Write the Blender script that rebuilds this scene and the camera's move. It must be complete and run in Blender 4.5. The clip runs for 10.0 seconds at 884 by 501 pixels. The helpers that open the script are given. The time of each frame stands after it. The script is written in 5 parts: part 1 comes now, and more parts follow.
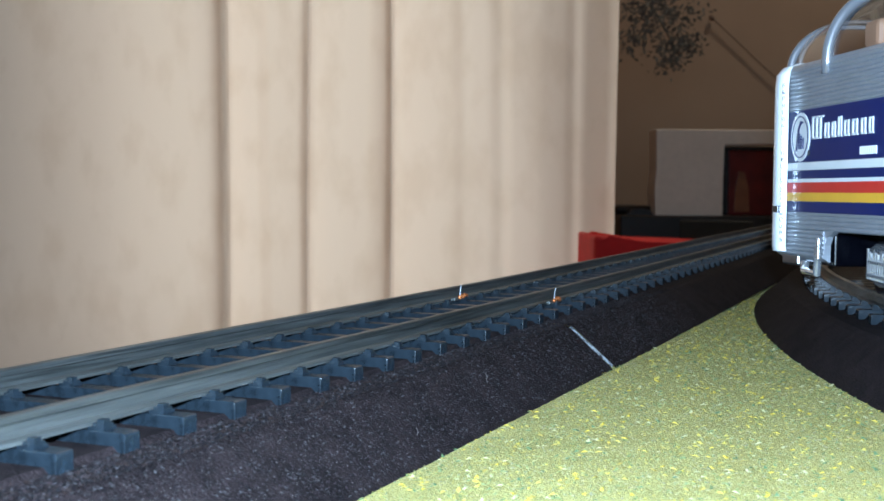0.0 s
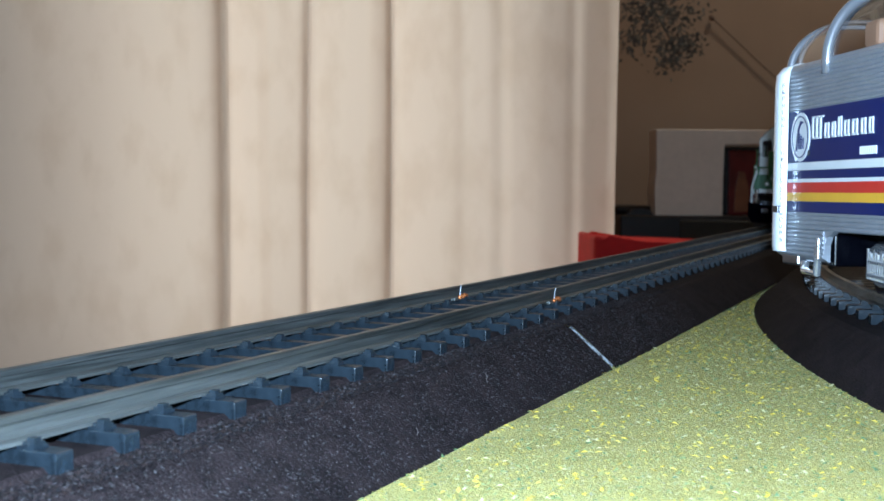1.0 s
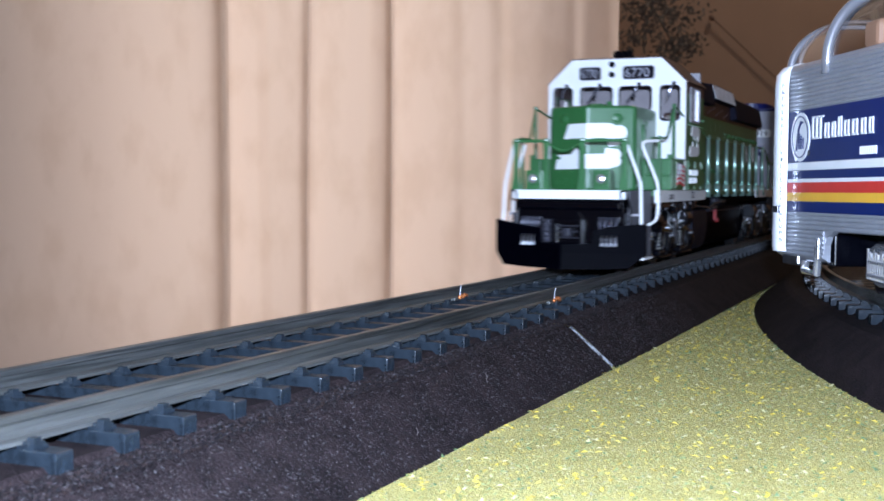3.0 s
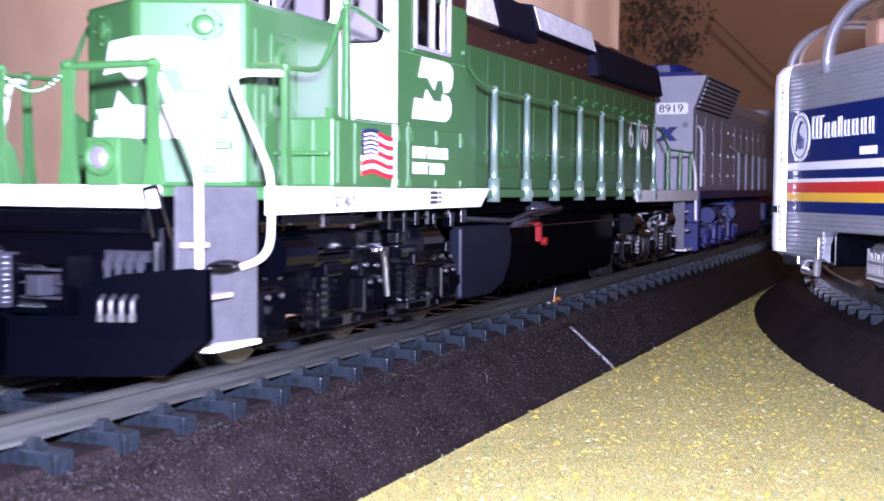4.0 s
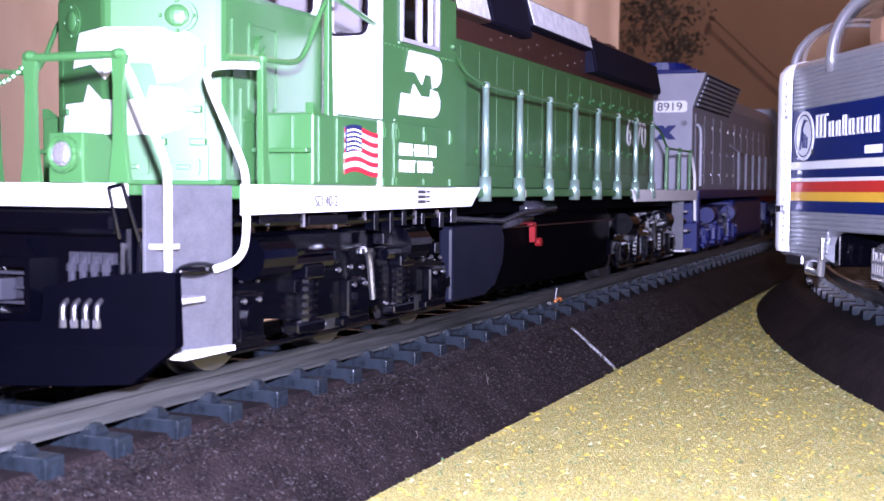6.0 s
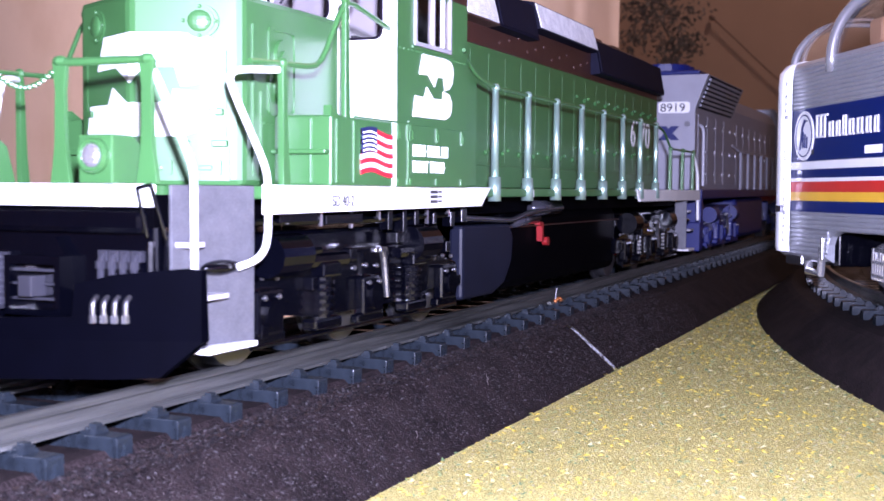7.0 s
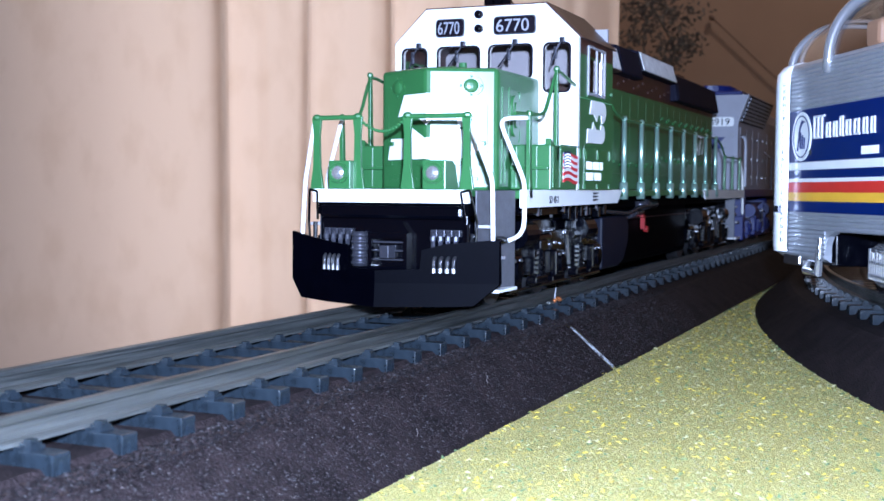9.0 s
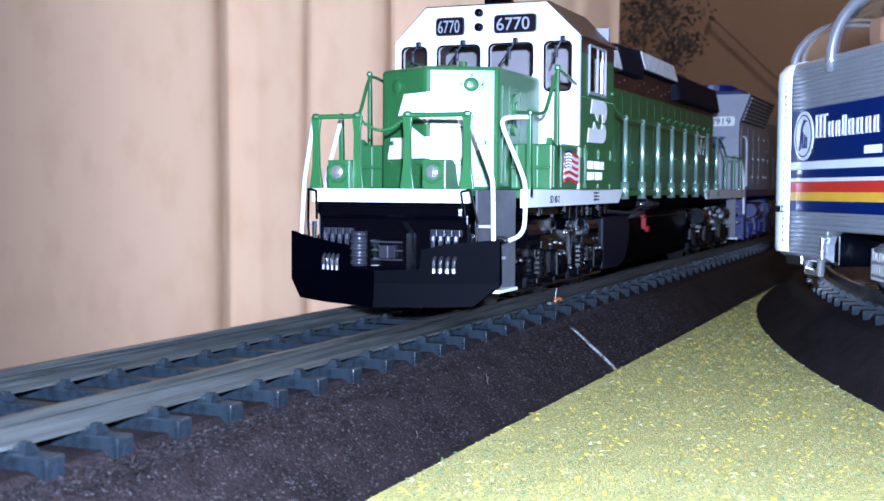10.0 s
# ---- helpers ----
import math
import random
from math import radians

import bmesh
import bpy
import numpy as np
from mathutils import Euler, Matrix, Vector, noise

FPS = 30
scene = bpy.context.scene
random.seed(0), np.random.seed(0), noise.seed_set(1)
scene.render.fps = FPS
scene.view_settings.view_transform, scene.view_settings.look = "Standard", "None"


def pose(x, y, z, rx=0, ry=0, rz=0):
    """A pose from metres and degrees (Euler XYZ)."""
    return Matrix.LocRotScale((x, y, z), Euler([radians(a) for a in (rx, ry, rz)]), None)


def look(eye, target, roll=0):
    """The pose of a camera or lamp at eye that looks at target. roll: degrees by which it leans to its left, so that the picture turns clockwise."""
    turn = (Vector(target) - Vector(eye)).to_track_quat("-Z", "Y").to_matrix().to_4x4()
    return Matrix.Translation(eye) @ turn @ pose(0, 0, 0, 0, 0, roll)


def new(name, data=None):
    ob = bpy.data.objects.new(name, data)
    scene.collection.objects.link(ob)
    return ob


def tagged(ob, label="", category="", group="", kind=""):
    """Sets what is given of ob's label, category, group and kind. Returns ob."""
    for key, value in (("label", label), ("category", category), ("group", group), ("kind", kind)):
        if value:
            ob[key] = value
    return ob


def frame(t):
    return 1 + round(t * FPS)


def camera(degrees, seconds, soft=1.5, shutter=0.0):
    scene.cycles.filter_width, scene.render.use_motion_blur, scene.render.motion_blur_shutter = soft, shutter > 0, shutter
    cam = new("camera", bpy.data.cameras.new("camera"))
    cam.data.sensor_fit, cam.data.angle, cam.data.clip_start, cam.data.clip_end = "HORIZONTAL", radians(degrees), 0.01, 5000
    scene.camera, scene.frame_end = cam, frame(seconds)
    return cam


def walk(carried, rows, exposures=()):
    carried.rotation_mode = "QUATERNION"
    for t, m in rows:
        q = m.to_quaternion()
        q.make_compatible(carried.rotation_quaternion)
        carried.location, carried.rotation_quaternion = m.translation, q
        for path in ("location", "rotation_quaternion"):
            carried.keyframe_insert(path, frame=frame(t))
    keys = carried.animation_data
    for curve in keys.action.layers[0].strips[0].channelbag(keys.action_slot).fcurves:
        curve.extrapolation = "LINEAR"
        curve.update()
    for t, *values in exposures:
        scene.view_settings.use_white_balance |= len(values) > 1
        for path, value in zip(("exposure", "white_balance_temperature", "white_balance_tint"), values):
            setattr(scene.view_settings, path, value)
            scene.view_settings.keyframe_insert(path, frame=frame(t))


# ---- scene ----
# ---- camera ----
# lengths below are in millimetres until part() turns them into metres; z = 0 is the mat, rails are 11.9 high
MM = 0.001
RAIL = 11.9
YAW, PITCH, ROLL = 23.17, 2.84, 0.46
EYE = Vector((0.0, -79.52, 18.5 + RAIL))
cam = camera(40.75, 10.0, 1.5, 0.5)
# a small lens focused on the train: near ties and the far room go soft
cam.data.dof.use_dof = True
cam.data.dof.focus_distance, cam.data.dof.aperture_fstop = 0.168, 108


def cam_pose(dolly):
    cy, sy, cp, sp = math.cos(radians(YAW)), math.sin(radians(YAW)), math.cos(radians(PITCH)), math.sin(radians(PITCH))
    way = Vector((cy * cp, sy * cp, -sp))
    eye = EYE + way * dolly
    return look(eye * MM, (eye + way * 100) * MM, ROLL)


walk(cam, [(0, cam_pose(-1.2)), (4.1, cam_pose(-1.2)), (4.6, cam_pose(1.2)), (7.1, cam_pose(1.2)), (7.6, cam_pose(-0.4)),
           (9.1, cam_pose(-0.4)), (9.6, cam_pose(1.2)), (10, cam_pose(1.0))],
     [(0, 0.28, 5100, -1), (2.4, 0.28, 5250, 3), (4.2, 0.45, 5900, 46), (7.2, 0.45, 5900, 46), (8.4, 0.45, 5300, 22), (10, 0.46, 5120, 16)])

# ---- light ----
world = bpy.data.worlds.new("world")
scene.world = world
world.use_nodes = True
wn = world.node_tree.nodes
sky = wn.new("ShaderNodeTexSky")
sky.sky_type = "NISHITA"
sky.sun_disc = False
sky.sun_elevation, sky.sun_rotation = radians(40), radians(120)
wn["Background"].inputs[1].default_value = 0.1
world.node_tree.links.new(sky.outputs[0], wn["Background"].inputs[0])


def area(name, m, sx, sy, power, colour):
    d = bpy.data.lights.new(name, "AREA")
    d.shape, d.size, d.size_y, d.energy, d.color = "RECTANGLE", sx, sy, power, colour
    ob = new(name, d)
    ob.matrix_world = m
    return ob

# the lamp beside the lens, daylight behind the curtain, and two added fill lights
CWL, SWL = math.cos(radians(YAW)), math.sin(radians(YAW))


def room_m(r, w, z):
    return Vector((CWL * w + SWL * r, EYE.y + SWL * w - CWL * r, z)) * MM


area("phone_torch", look((EYE + Vector((0, -4, 12))) * MM, (EYE + Vector((300, 60, -5))) * MM), 0.004, 0.004, 1.03, (0.76, 0.865, 1.0))
area("daylight_curtain_window", look(room_m(-180, 1640, 550), room_m(-180, 0, 550)), 0.72, 1.6, 7.2, (1.0, 0.9, 0.78))
# soft fill from behind the viewer, added with an unseen window
area("unseen_back_fill", look(room_m(-200, -2190, 650), room_m(-200, 0, 350)), 1.3, 1.2, 3.2, (1.0, 0.93, 0.84))
# warm fill for the far wall, added; no such lamp is in view
area("far_wall_fill", look(room_m(900, 1800, 1640), room_m(900, 1800, 0)), 0.22, 0.22, 6.3, (1.0, 0.74, 0.5))

# ---- materials ----
def mat(name, colour, rough=0.5, metal=0.0, vary=0.15, scale=300.0, bump=0.0, bscale=800.0, coat=0.0, emit=0.0, spec=0.5, second=None):
    """A principled material with two scales of variation in colour and a fine relief."""
    m = bpy.data.materials.new(name)
    m.use_nodes = True
    nt = m.node_tree
    b = nt.nodes["Principled BSDF"]
    b.inputs["Roughness"].default_value, b.inputs["Metallic"].default_value = rough, metal
    b.inputs["Coat Weight"].default_value, b.inputs["Specular IOR Level"].default_value = coat, spec
    co = nt.nodes.new("ShaderNodeTexCoord")
    n1 = nt.nodes.new("ShaderNodeTexNoise")
    n1.inputs["Scale"].default_value, n1.inputs["Detail"].default_value = scale, 4
    n2 = nt.nodes.new("ShaderNodeTexNoise")
    n2.inputs["Scale"].default_value, n2.inputs["Detail"].default_value = scale / 7, 3
    for n in (n1, n2):
        nt.links.new(co.outputs["Object"], n.inputs["Vector"])
    add = nt.nodes.new("ShaderNodeMath")
    add.operation = "ADD"
    nt.links.new(n1.outputs["Fac"], add.inputs[0])
    nt.links.new(n2.outputs["Fac"], add.inputs[1])
    ramp = nt.nodes.new("ShaderNodeValToRGB")
    lo = second or [c * (1 - vary) for c in colour]
    hi = colour if second else [min(1, c * (1 + vary)) for c in colour]
    ramp.color_ramp.elements[0].color, ramp.color_ramp.elements[1].color = (*lo, 1), (*hi, 1)
    ramp.color_ramp.elements[0].position, ramp.color_ramp.elements[1].position = 0.3, 0.7
    half = nt.nodes.new("ShaderNodeMath")
    half.operation = "MULTIPLY"
    half.inputs[1].default_value = 0.5
    nt.links.new(add.outputs[0], half.inputs[0])
    nt.links.new(half.outputs[0], ramp.inputs[0])
    nt.links.new(ramp.outputs[0], b.inputs["Base Color"])
    if bump:
        n3 = nt.nodes.new("ShaderNodeTexNoise")
        n3.inputs["Scale"].default_value, n3.inputs["Detail"].default_value = bscale, 5
        nt.links.new(co.outputs["Object"], n3.inputs["Vector"])
        bp = nt.nodes.new("ShaderNodeBump")
        bp.inputs["Strength"].default_value, bp.inputs["Distance"].default_value = bump, 0.0004
        nt.links.new(n3.outputs["Fac"], bp.inputs["Height"])
        nt.links.new(bp.outputs[0], b.inputs["Normal"])
    if emit:
        nt.links.new(ramp.outputs[0], b.inputs["Emission Color"])
        b.inputs["Emission Strength"].default_value = emit
    return m


# ---- building helpers (millimetres) ----
def part(name, bm, material, parent=None, label="", smooth=False):
    """Links a bmesh as one mesh object, under a parent if given."""
    me = bpy.data.meshes.new(name)
    bmesh.ops.recalc_face_normals(bm, faces=bm.faces)
    bm.transform(Matrix.Scale(MM, 4))
    bm.to_mesh(me)
    bm.free()
    me.materials.append(material)
    if smooth:
        for p in me.polygons:
            p.use_smooth = True
    ob = new(name, me)
    if parent is not None:
        ob.parent = parent
    if label:
        tagged(ob, label)
    return ob


def box(bm, x0, x1, y0, y1, z0, z1, bev=0.0):
    vs = bmesh.ops.create_cube(bm, size=1, matrix=Matrix.LocRotScale(((x0 + x1) / 2, (y0 + y1) / 2, (z0 + z1) / 2), None, (abs(x1 - x0), abs(y1 - y0), abs(z1 - z0))))["verts"]
    if bev:
        es = {e for v in vs for e in v.link_edges}
        bmesh.ops.bevel(bm, geom=list(es), offset=bev, segments=2, affect="EDGES", profile=0.5)


def prism(bm, pts, axis, a, b, bev=0.0):
    """A polygon drawn in the two other axes (in order x, y, z) and pushed along axis from a to b."""
    def place(p, h):
        v = list(p)
        v.insert(axis, h)
        return v
    lo = [bm.verts.new(place(p, a)) for p in pts]
    hi = [bm.verts.new(place(p, b)) for p in pts]
    n = len(pts)
    fs = [bm.faces.new(lo), bm.faces.new(hi)]
    for i in range(n):
        fs.append(bm.faces.new((lo[i], lo[(i + 1) % n], hi[(i + 1) % n], hi[i])))
    if bev:
        es = {e for f in fs for e in f.edges}
        bmesh.ops.bevel(bm, geom=list(es), offset=bev, segments=2, affect="EDGES", profile=0.5)


def rod(bm, p0, p1, r, seg=10, r2=None):
    p0, p1 = Vector(p0), Vector(p1)
    d = p1 - p0
    m = Matrix.Translation((p0 + p1) / 2) @ d.to_track_quat("Z", "Y").to_matrix().to_4x4()
    bmesh.ops.create_cone(bm, cap_ends=True, segments=seg, radius1=r, radius2=r if r2 is None else r2, depth=d.length, matrix=m)


def ball(bm, p, r, seg=10, squash=(1, 1, 1)):
    bmesh.ops.create_uvsphere(bm, u_segments=seg, v_segments=max(5, seg // 2), radius=r, matrix=Matrix.LocRotScale(p, None, squash))


def wire(bm, pts, r, seg=8, soften=2):
    """A bent round wire through the points, its bends eased, as one tube."""
    pts = [Vector(p) for p in pts]
    for _ in range(soften if len(pts) > 2 else 0):
        cut = [pts[0]]
        for a, b in zip(pts, pts[1:]):
            d = min(1.2 / max((b - a).length, 1e-6), 0.25)
            cut += [a.lerp(b, d), a.lerp(b, 1 - d)]
        pts = cut + [pts[-1]]
    ref = Vector((0.31, 0.2, 0.93))
    rings = []
    for i, p in enumerate(pts):
        t = (pts[min(i + 1, len(pts) - 1)] - pts[max(i - 1, 0)]).normalized()
        n = t.cross(ref)
        if n.length < 0.2:
            n = t.cross(Vector((0.9, 0.3, 0.1)))
        n.normalize()
        m = t.cross(n)
        rings.append([bm.verts.new(p + (n * math.cos(k * 2 * math.pi / seg) + m * math.sin(k * 2 * math.pi / seg)) * r) for k in range(seg)])
        ref = n.cross(t)
    for r0, r1 in zip(rings, rings[1:]):
        for k in range(seg):
            bm.faces.new((r0[k], r0[(k + 1) % seg], r1[(k + 1) % seg], r1[k]))
    bm.faces.new(rings[0])
    bm.faces.new(rings[-1])


def sweep(bm, path, profile, close=False):
    """Pushes a profile (side, up) along plan points (x, y, z); side is to the left of the way."""
    rings = []
    for i, p in enumerate(path):
        a, b = Vector(path[max(0, i - 1)]), Vector(path[min(len(path) - 1, i + 1)])
        d = (b - a).normalized()
        side = Vector((-d.y, d.x, 0)).normalized()
        rings.append([bm.verts.new(Vector(p) + side * s + Vector((0, 0, u))) for s, u in profile])
    n = len(profile)
    for r0, r1 in zip(rings, rings[1:]):
        for j in range(n if close else n - 1):
            bm.faces.new((r0[j], r0[(j + 1) % n], r1[(j + 1) % n], r1[j]))
    if close:
        bm.faces.new(rings[0])
        bm.faces.new(rings[-1])


def plate(bm, outer, holes, axis, a, b):
    """A flat plate with openings, drawn in the two other axes and pushed along axis from a to b."""
    def ring(pts):
        vs = []
        for p in pts:
            v = list(p)
            v.insert(axis, a)
            vs.append(bm.verts.new(v))
        return [bm.edges.new((vs[i], vs[(i + 1) % len(vs)])) for i in range(len(vs))]
    edges = ring(outer)
    for h in holes:
        edges += ring(h)
    fs = [g for g in bmesh.ops.triangle_fill(bm, use_beauty=True, use_dissolve=False, edges=edges)["geom"] if isinstance(g, bmesh.types.BMFace)]
    ext = bmesh.ops.extrude_face_region(bm, geom=fs, use_keep_orig=True)["geom"]
    way = [0, 0, 0]
    way[axis] = b - a
    bmesh.ops.translate(bm, verts=[g for g in ext if isinstance(g, bmesh.types.BMVert)], vec=way)


def empty(name, label, category, group="", kind=""):
    return tagged(new(name), label, category, group, kind)


def rise(x):
    """The main line climbs a little in the distance."""
    return max(0.0, x - 230) * 0.0055


# ---- materials of the layout ----
tie_black = mat("tie_plastic", (0.0105, 0.0145, 0.019), 0.26, vary=0.6, scale=900, bump=0.25, bscale=1200, spec=0.4)
foam = mat("black_foam", (0.027, 0.0188, 0.0188), 0.8, scale=1500, bump=1.0, bscale=2600, spec=0.08, second=(0.003, 0.0022, 0.0028))
turf = mat("turf_mat", (0.49, 0.415, 0.15), 0.95, scale=1100, bump=0.8, bscale=3500, second=(0.33, 0.285, 0.09), spec=0.1)
copper = mat("solder_copper", (0.6, 0.2, 0.06), 0.35, metal=0.8)
silver = mat("silver_paint", (0.55, 0.55, 0.57), 0.35, metal=0.6, vary=0.1)
def streaked_metal(name, dark, light):
    """Dull metal with scratches and grime drawn out along the rail."""
    m = mat(name, light, 0.42, metal=0.75, scale=1100, bump=0.35, bscale=2200, second=dark)
    nt = m.node_tree
    co = nt.nodes["Texture Coordinate"]
    mp = nt.nodes.new("ShaderNodeMapping")
    mp.inputs["Scale"].default_value = (0.06, 2.2, 2.2)
    nt.links.new(co.outputs["Object"], mp.inputs[0])
    for n in nt.nodes:
        if n.bl_idname == "ShaderNodeTexNoise":
            nt.links.new(mp.outputs[0], n.inputs["Vector"])
    return m


rail_steel = streaked_metal("nickel_rail", (0.014, 0.017, 0.016), (0.22, 0.225, 0.21))
dust = mat("white_dust", (0.17, 0.15, 0.14), 0.9)
gap_white = mat("foam_cut_edge", (0.2, 0.2, 0.2), 0.8, vary=0.4, scale=2500)


def island_colours(name, colours, rough=0.9):
    """A material in which every loose piece takes one of the colours."""
    m = bpy.data.materials.new(name)
    m.use_nodes = True
    nt = m.node_tree
    g = nt.nodes.new("ShaderNodeNewGeometry")
    r = nt.nodes.new("ShaderNodeValToRGB")
    r.color_ramp.interpolation = "CONSTANT"
    while len(r.color_ramp.elements) < len(colours):
        r.color_ramp.elements.new(0.5)
    for i, c in enumerate(colours):
        r.color_ramp.elements[i].position = i / len(colours)
        r.color_ramp.elements[i].color = (*c, 1)
    nt.links.new(g.outputs["Random Per Island"], r.inputs[0])
    b = nt.nodes["Principled BSDF"]
    nt.links.new(r.outputs[0], b.inputs["Base Color"])
    b.inputs["Roughness"].default_value = rough
    b.inputs["Specular IOR Level"].default_value = 0.15
    return m


turf_bits = island_colours("turf_bits", [(0.21, 0.2, 0.07), (0.16, 0.17, 0.05), (0.28, 0.24, 0.07), (0.2, 0.2, 0.08), (0.17, 0.18, 0.06), (0.36, 0.28, 0.05), (0.09, 0.12, 0.04), (0.3, 0.25, 0.12), (0.18, 0.19, 0.06), (0.22, 0.2, 0.12)])

# ---- layout board, turf and roadbeds ----
b = bmesh.new()
box(b, -500, 1290, -950, 34, -3, 0)
tagged(part("ground", b, turf), "yellow-green grass mat on the layout board", "ground", kind="structure")
b = bmesh.new()
box(b, -500, 1290, -950, 34, -24, -3.2, 0.6)
wood = mat("pine_board", (0.42, 0.28, 0.15), 0.6, vary=0.2, scale=60, bump=0.2, bscale=300)
tagged(part("layout_board", b, wood), "pale plywood board under the grass mat", "board", kind="structure")
trestle = empty("table_frame", "wooden table frame carrying the layout board", "table")
for x in (-440, 1230):
    for y in (-890, -26):
        b = bmesh.new()
        box(b, x - 25, x + 25, y - 25, y + 25, -760, -24.2, 3)
        part("leg", b, wood, trestle)
for y in (-890, -26):
    b = bmesh.new()
    box(b, -414, 1204, y - 15, y + 15, -110, -24.2, 2)
    part("apron", b, wood, trestle)


def bits(name, n, x0, x1, y0, y1, size, tall, material, label, category, near, keep, level=0.0, slope=False):
    """Thousands of small fibres lying about on the mat, as one object."""
    rng = np.random.default_rng(7)
    t = rng.random(n) ** near
    x, y = x0 + (x1 - x0) * t, y0 + (y1 - y0) * rng.random(n)
    ok = keep(x, y)
    x, y = x[ok], y[ok]
    n = len(x)
    ang, tilt = rng.random(n) * 6.283, rng.random(n) * 0.9
    s = size * (0.5 + rng.random(n)) * (1 + x / 250)
    dx, dy = np.cos(ang) * s, np.sin(ang) * s
    up = s * tall * tilt
    w = s * 0.7
    px, py = -np.sin(ang) * w, np.cos(ang) * w
    z0 = level + 0.02 + 0 * x
    if slope:
        z0 = np.interp(y, [-27.0, -26.2, -19.4, -18.2, -13.6], [0.02, 0.8, level - 1.2, level - 0.65, level - 0.55]) + 0.05
    v = np.stack([np.stack([x - dx + px, y - dy + py, z0], 1), np.stack([x - dx - px, y - dy - py, z0], 1),
                  np.stack([x + dx, y + dy, z0 + up], 1), np.stack([x, y, z0 + up * 0.6 + w * 0.5], 1)], 1).reshape(-1, 3) * MM
    i = np.arange(n)[:, None] * 4
    f = np.concatenate([i + [0, 1, 3], i + [1, 2, 3], i + [2, 0, 3]], 1).reshape(-1, 3)
    me = bpy.data.meshes.new(name)
    me.from_pydata(v.tolist(), [], f.tolist())
    me.materials.append(material)
    return tagged(new(name, me), label, category, kind="stuff")


def loop_base(x, y):
    """Inside the strip between the two roadbeds, or well inside the loop."""
    r = np.hypot(x - 400, y + 613)
    return (y < -26.6) & (((r > 585.5) & (x < 400)) | (r < 532))


bits("turf_fibres", 170000, 40, 420, -150, -25, 0.11, 0.45, turf_bits, "yellow, olive and pale green turf fibres on the mat", "turf", 1.6, loop_base)

tuft_bits = island_colours("tuft_bits", [(0.5, 0.36, 0.03), (0.44, 0.34, 0.05), (0.08, 0.12, 0.05), (0.14, 0.16, 0.06), (0.4, 0.36, 0.18), (0.3, 0.22, 0.04)])
bits("turf_flakes", 14000, 40, 420, -150, -25, 0.2, 0.8, tuft_bits, "coarse golden and dark green flakes among the turf", "turf", 1.7, loop_base)

BED_TOP = RAIL - 4.0
R_LOOP, LOOP_X, LOOP_Y = 559.0, 400.0, -613.0


def main_at(x, h):
    return (x, 0, h + rise(x))


def loop_at(s, h):
    """A point of the passing track, s millimetres along it from where the curve begins (negative: on the curve)."""
    if s >= 0:
        return (LOOP_X + s, LOOP_Y + R_LOOP, h)
    a = radians(90) - s / R_LOOP
    return (LOOP_X + R_LOOP * math.cos(a), LOOP_Y + R_LOOP * math.sin(a), h)


def bed_profile():
    """Foam with slightly crumbled edges."""
    half = [(-27, -(BED_TOP - 0.02)), (-26.2, -BED_TOP + 0.8), (-19.4, -1.2), (-18.2, -0.65), (-13.6, -0.55), (-13.0, 0)]
    return half + [(-p, q) for p, q in half[::-1]]


main_pts = [main_at(x, BED_TOP) for x in range(-480, 199, 6)]
main_far = [main_at(x, BED_TOP) for x in range(200, 1260, 12)]
loop_pts = [loop_at(s, BED_TOP) for s in range(-1100, 860, 10)]


roadbed = empty("roadbed", "black foam roadbed under the straight track", "roadbed", kind="structure")
for pts in (main_pts, main_far):
    b = bmesh.new()
    sweep(b, pts, bed_profile())
    for v in b.verts:
        v.co += Vector((0, 0.12, 0.12)) * noise.noise(v.co * 0.21)
    part("foam_strip", b, foam, roadbed)
b = bmesh.new()
prism(b, [(-19.0, BED_TOP - 0.9), (-26.6, 0.7), (-26.6, 0.2), (-18.6, BED_TOP - 1.3)], 0, 199.2, 199.48)
part("cut_edge", b, gap_white, roadbed, "pale cut edge where two foam strips meet")
curved_bed = empty("roadbed", "black foam roadbed under the curved track", "roadbed", kind="structure")
b = bmesh.new()
sweep(b, loop_pts, bed_profile())
part("foam_strip", b, foam, curved_bed)

# dust and lint on the foam slope
rng = random.Random(5)
b = bmesh.new()
for i in range(4200):
    k = rng.random()
    x, y, z = 55 + 250 * rng.random() ** 1.5, -19.4 - 6.7 * k, BED_TOP - 1.15 - 5.85 * k
    r = 0.02 + 0.08 * rng.random() ** 7
    a = rng.random() * 6.28
    vs = [b.verts.new((x + r * math.cos(a + j * 2.1) * (1.6 if j == 0 else 1), y - 0.1 + r * 0.7 * math.sin(a + j * 2.1), z + 0.12 + r * 0.7 * math.sin(a + j * 2.1))) for j in range(3)]
    b.faces.new(vs)
tagged(part("dust_specks", b, dust), "pale dust specks on the black foam", "dust", kind="stuff")
for lx, ly, pts in ((150, -22.2, [(0, 0), (0.5, 0.9), (1.3, 0.7), (1.5, 1.6), (2.2, 1.8)]), (122, -24.3, [(0, 0), (0.7, 0.3), (1.1, 1.0)])):
    b = bmesh.new()
    zz = BED_TOP - 1.2 - 5.9 * (-19.4 - ly) / 6.8
    wire(b, [(lx + p, ly - 0.1 + q * 0.6, zz + 0.15 + q * 0.6) for p, q in pts], 0.03, 5)
    tagged(part("lint", b, dust), "short curl of pale lint on the foam", "lint")

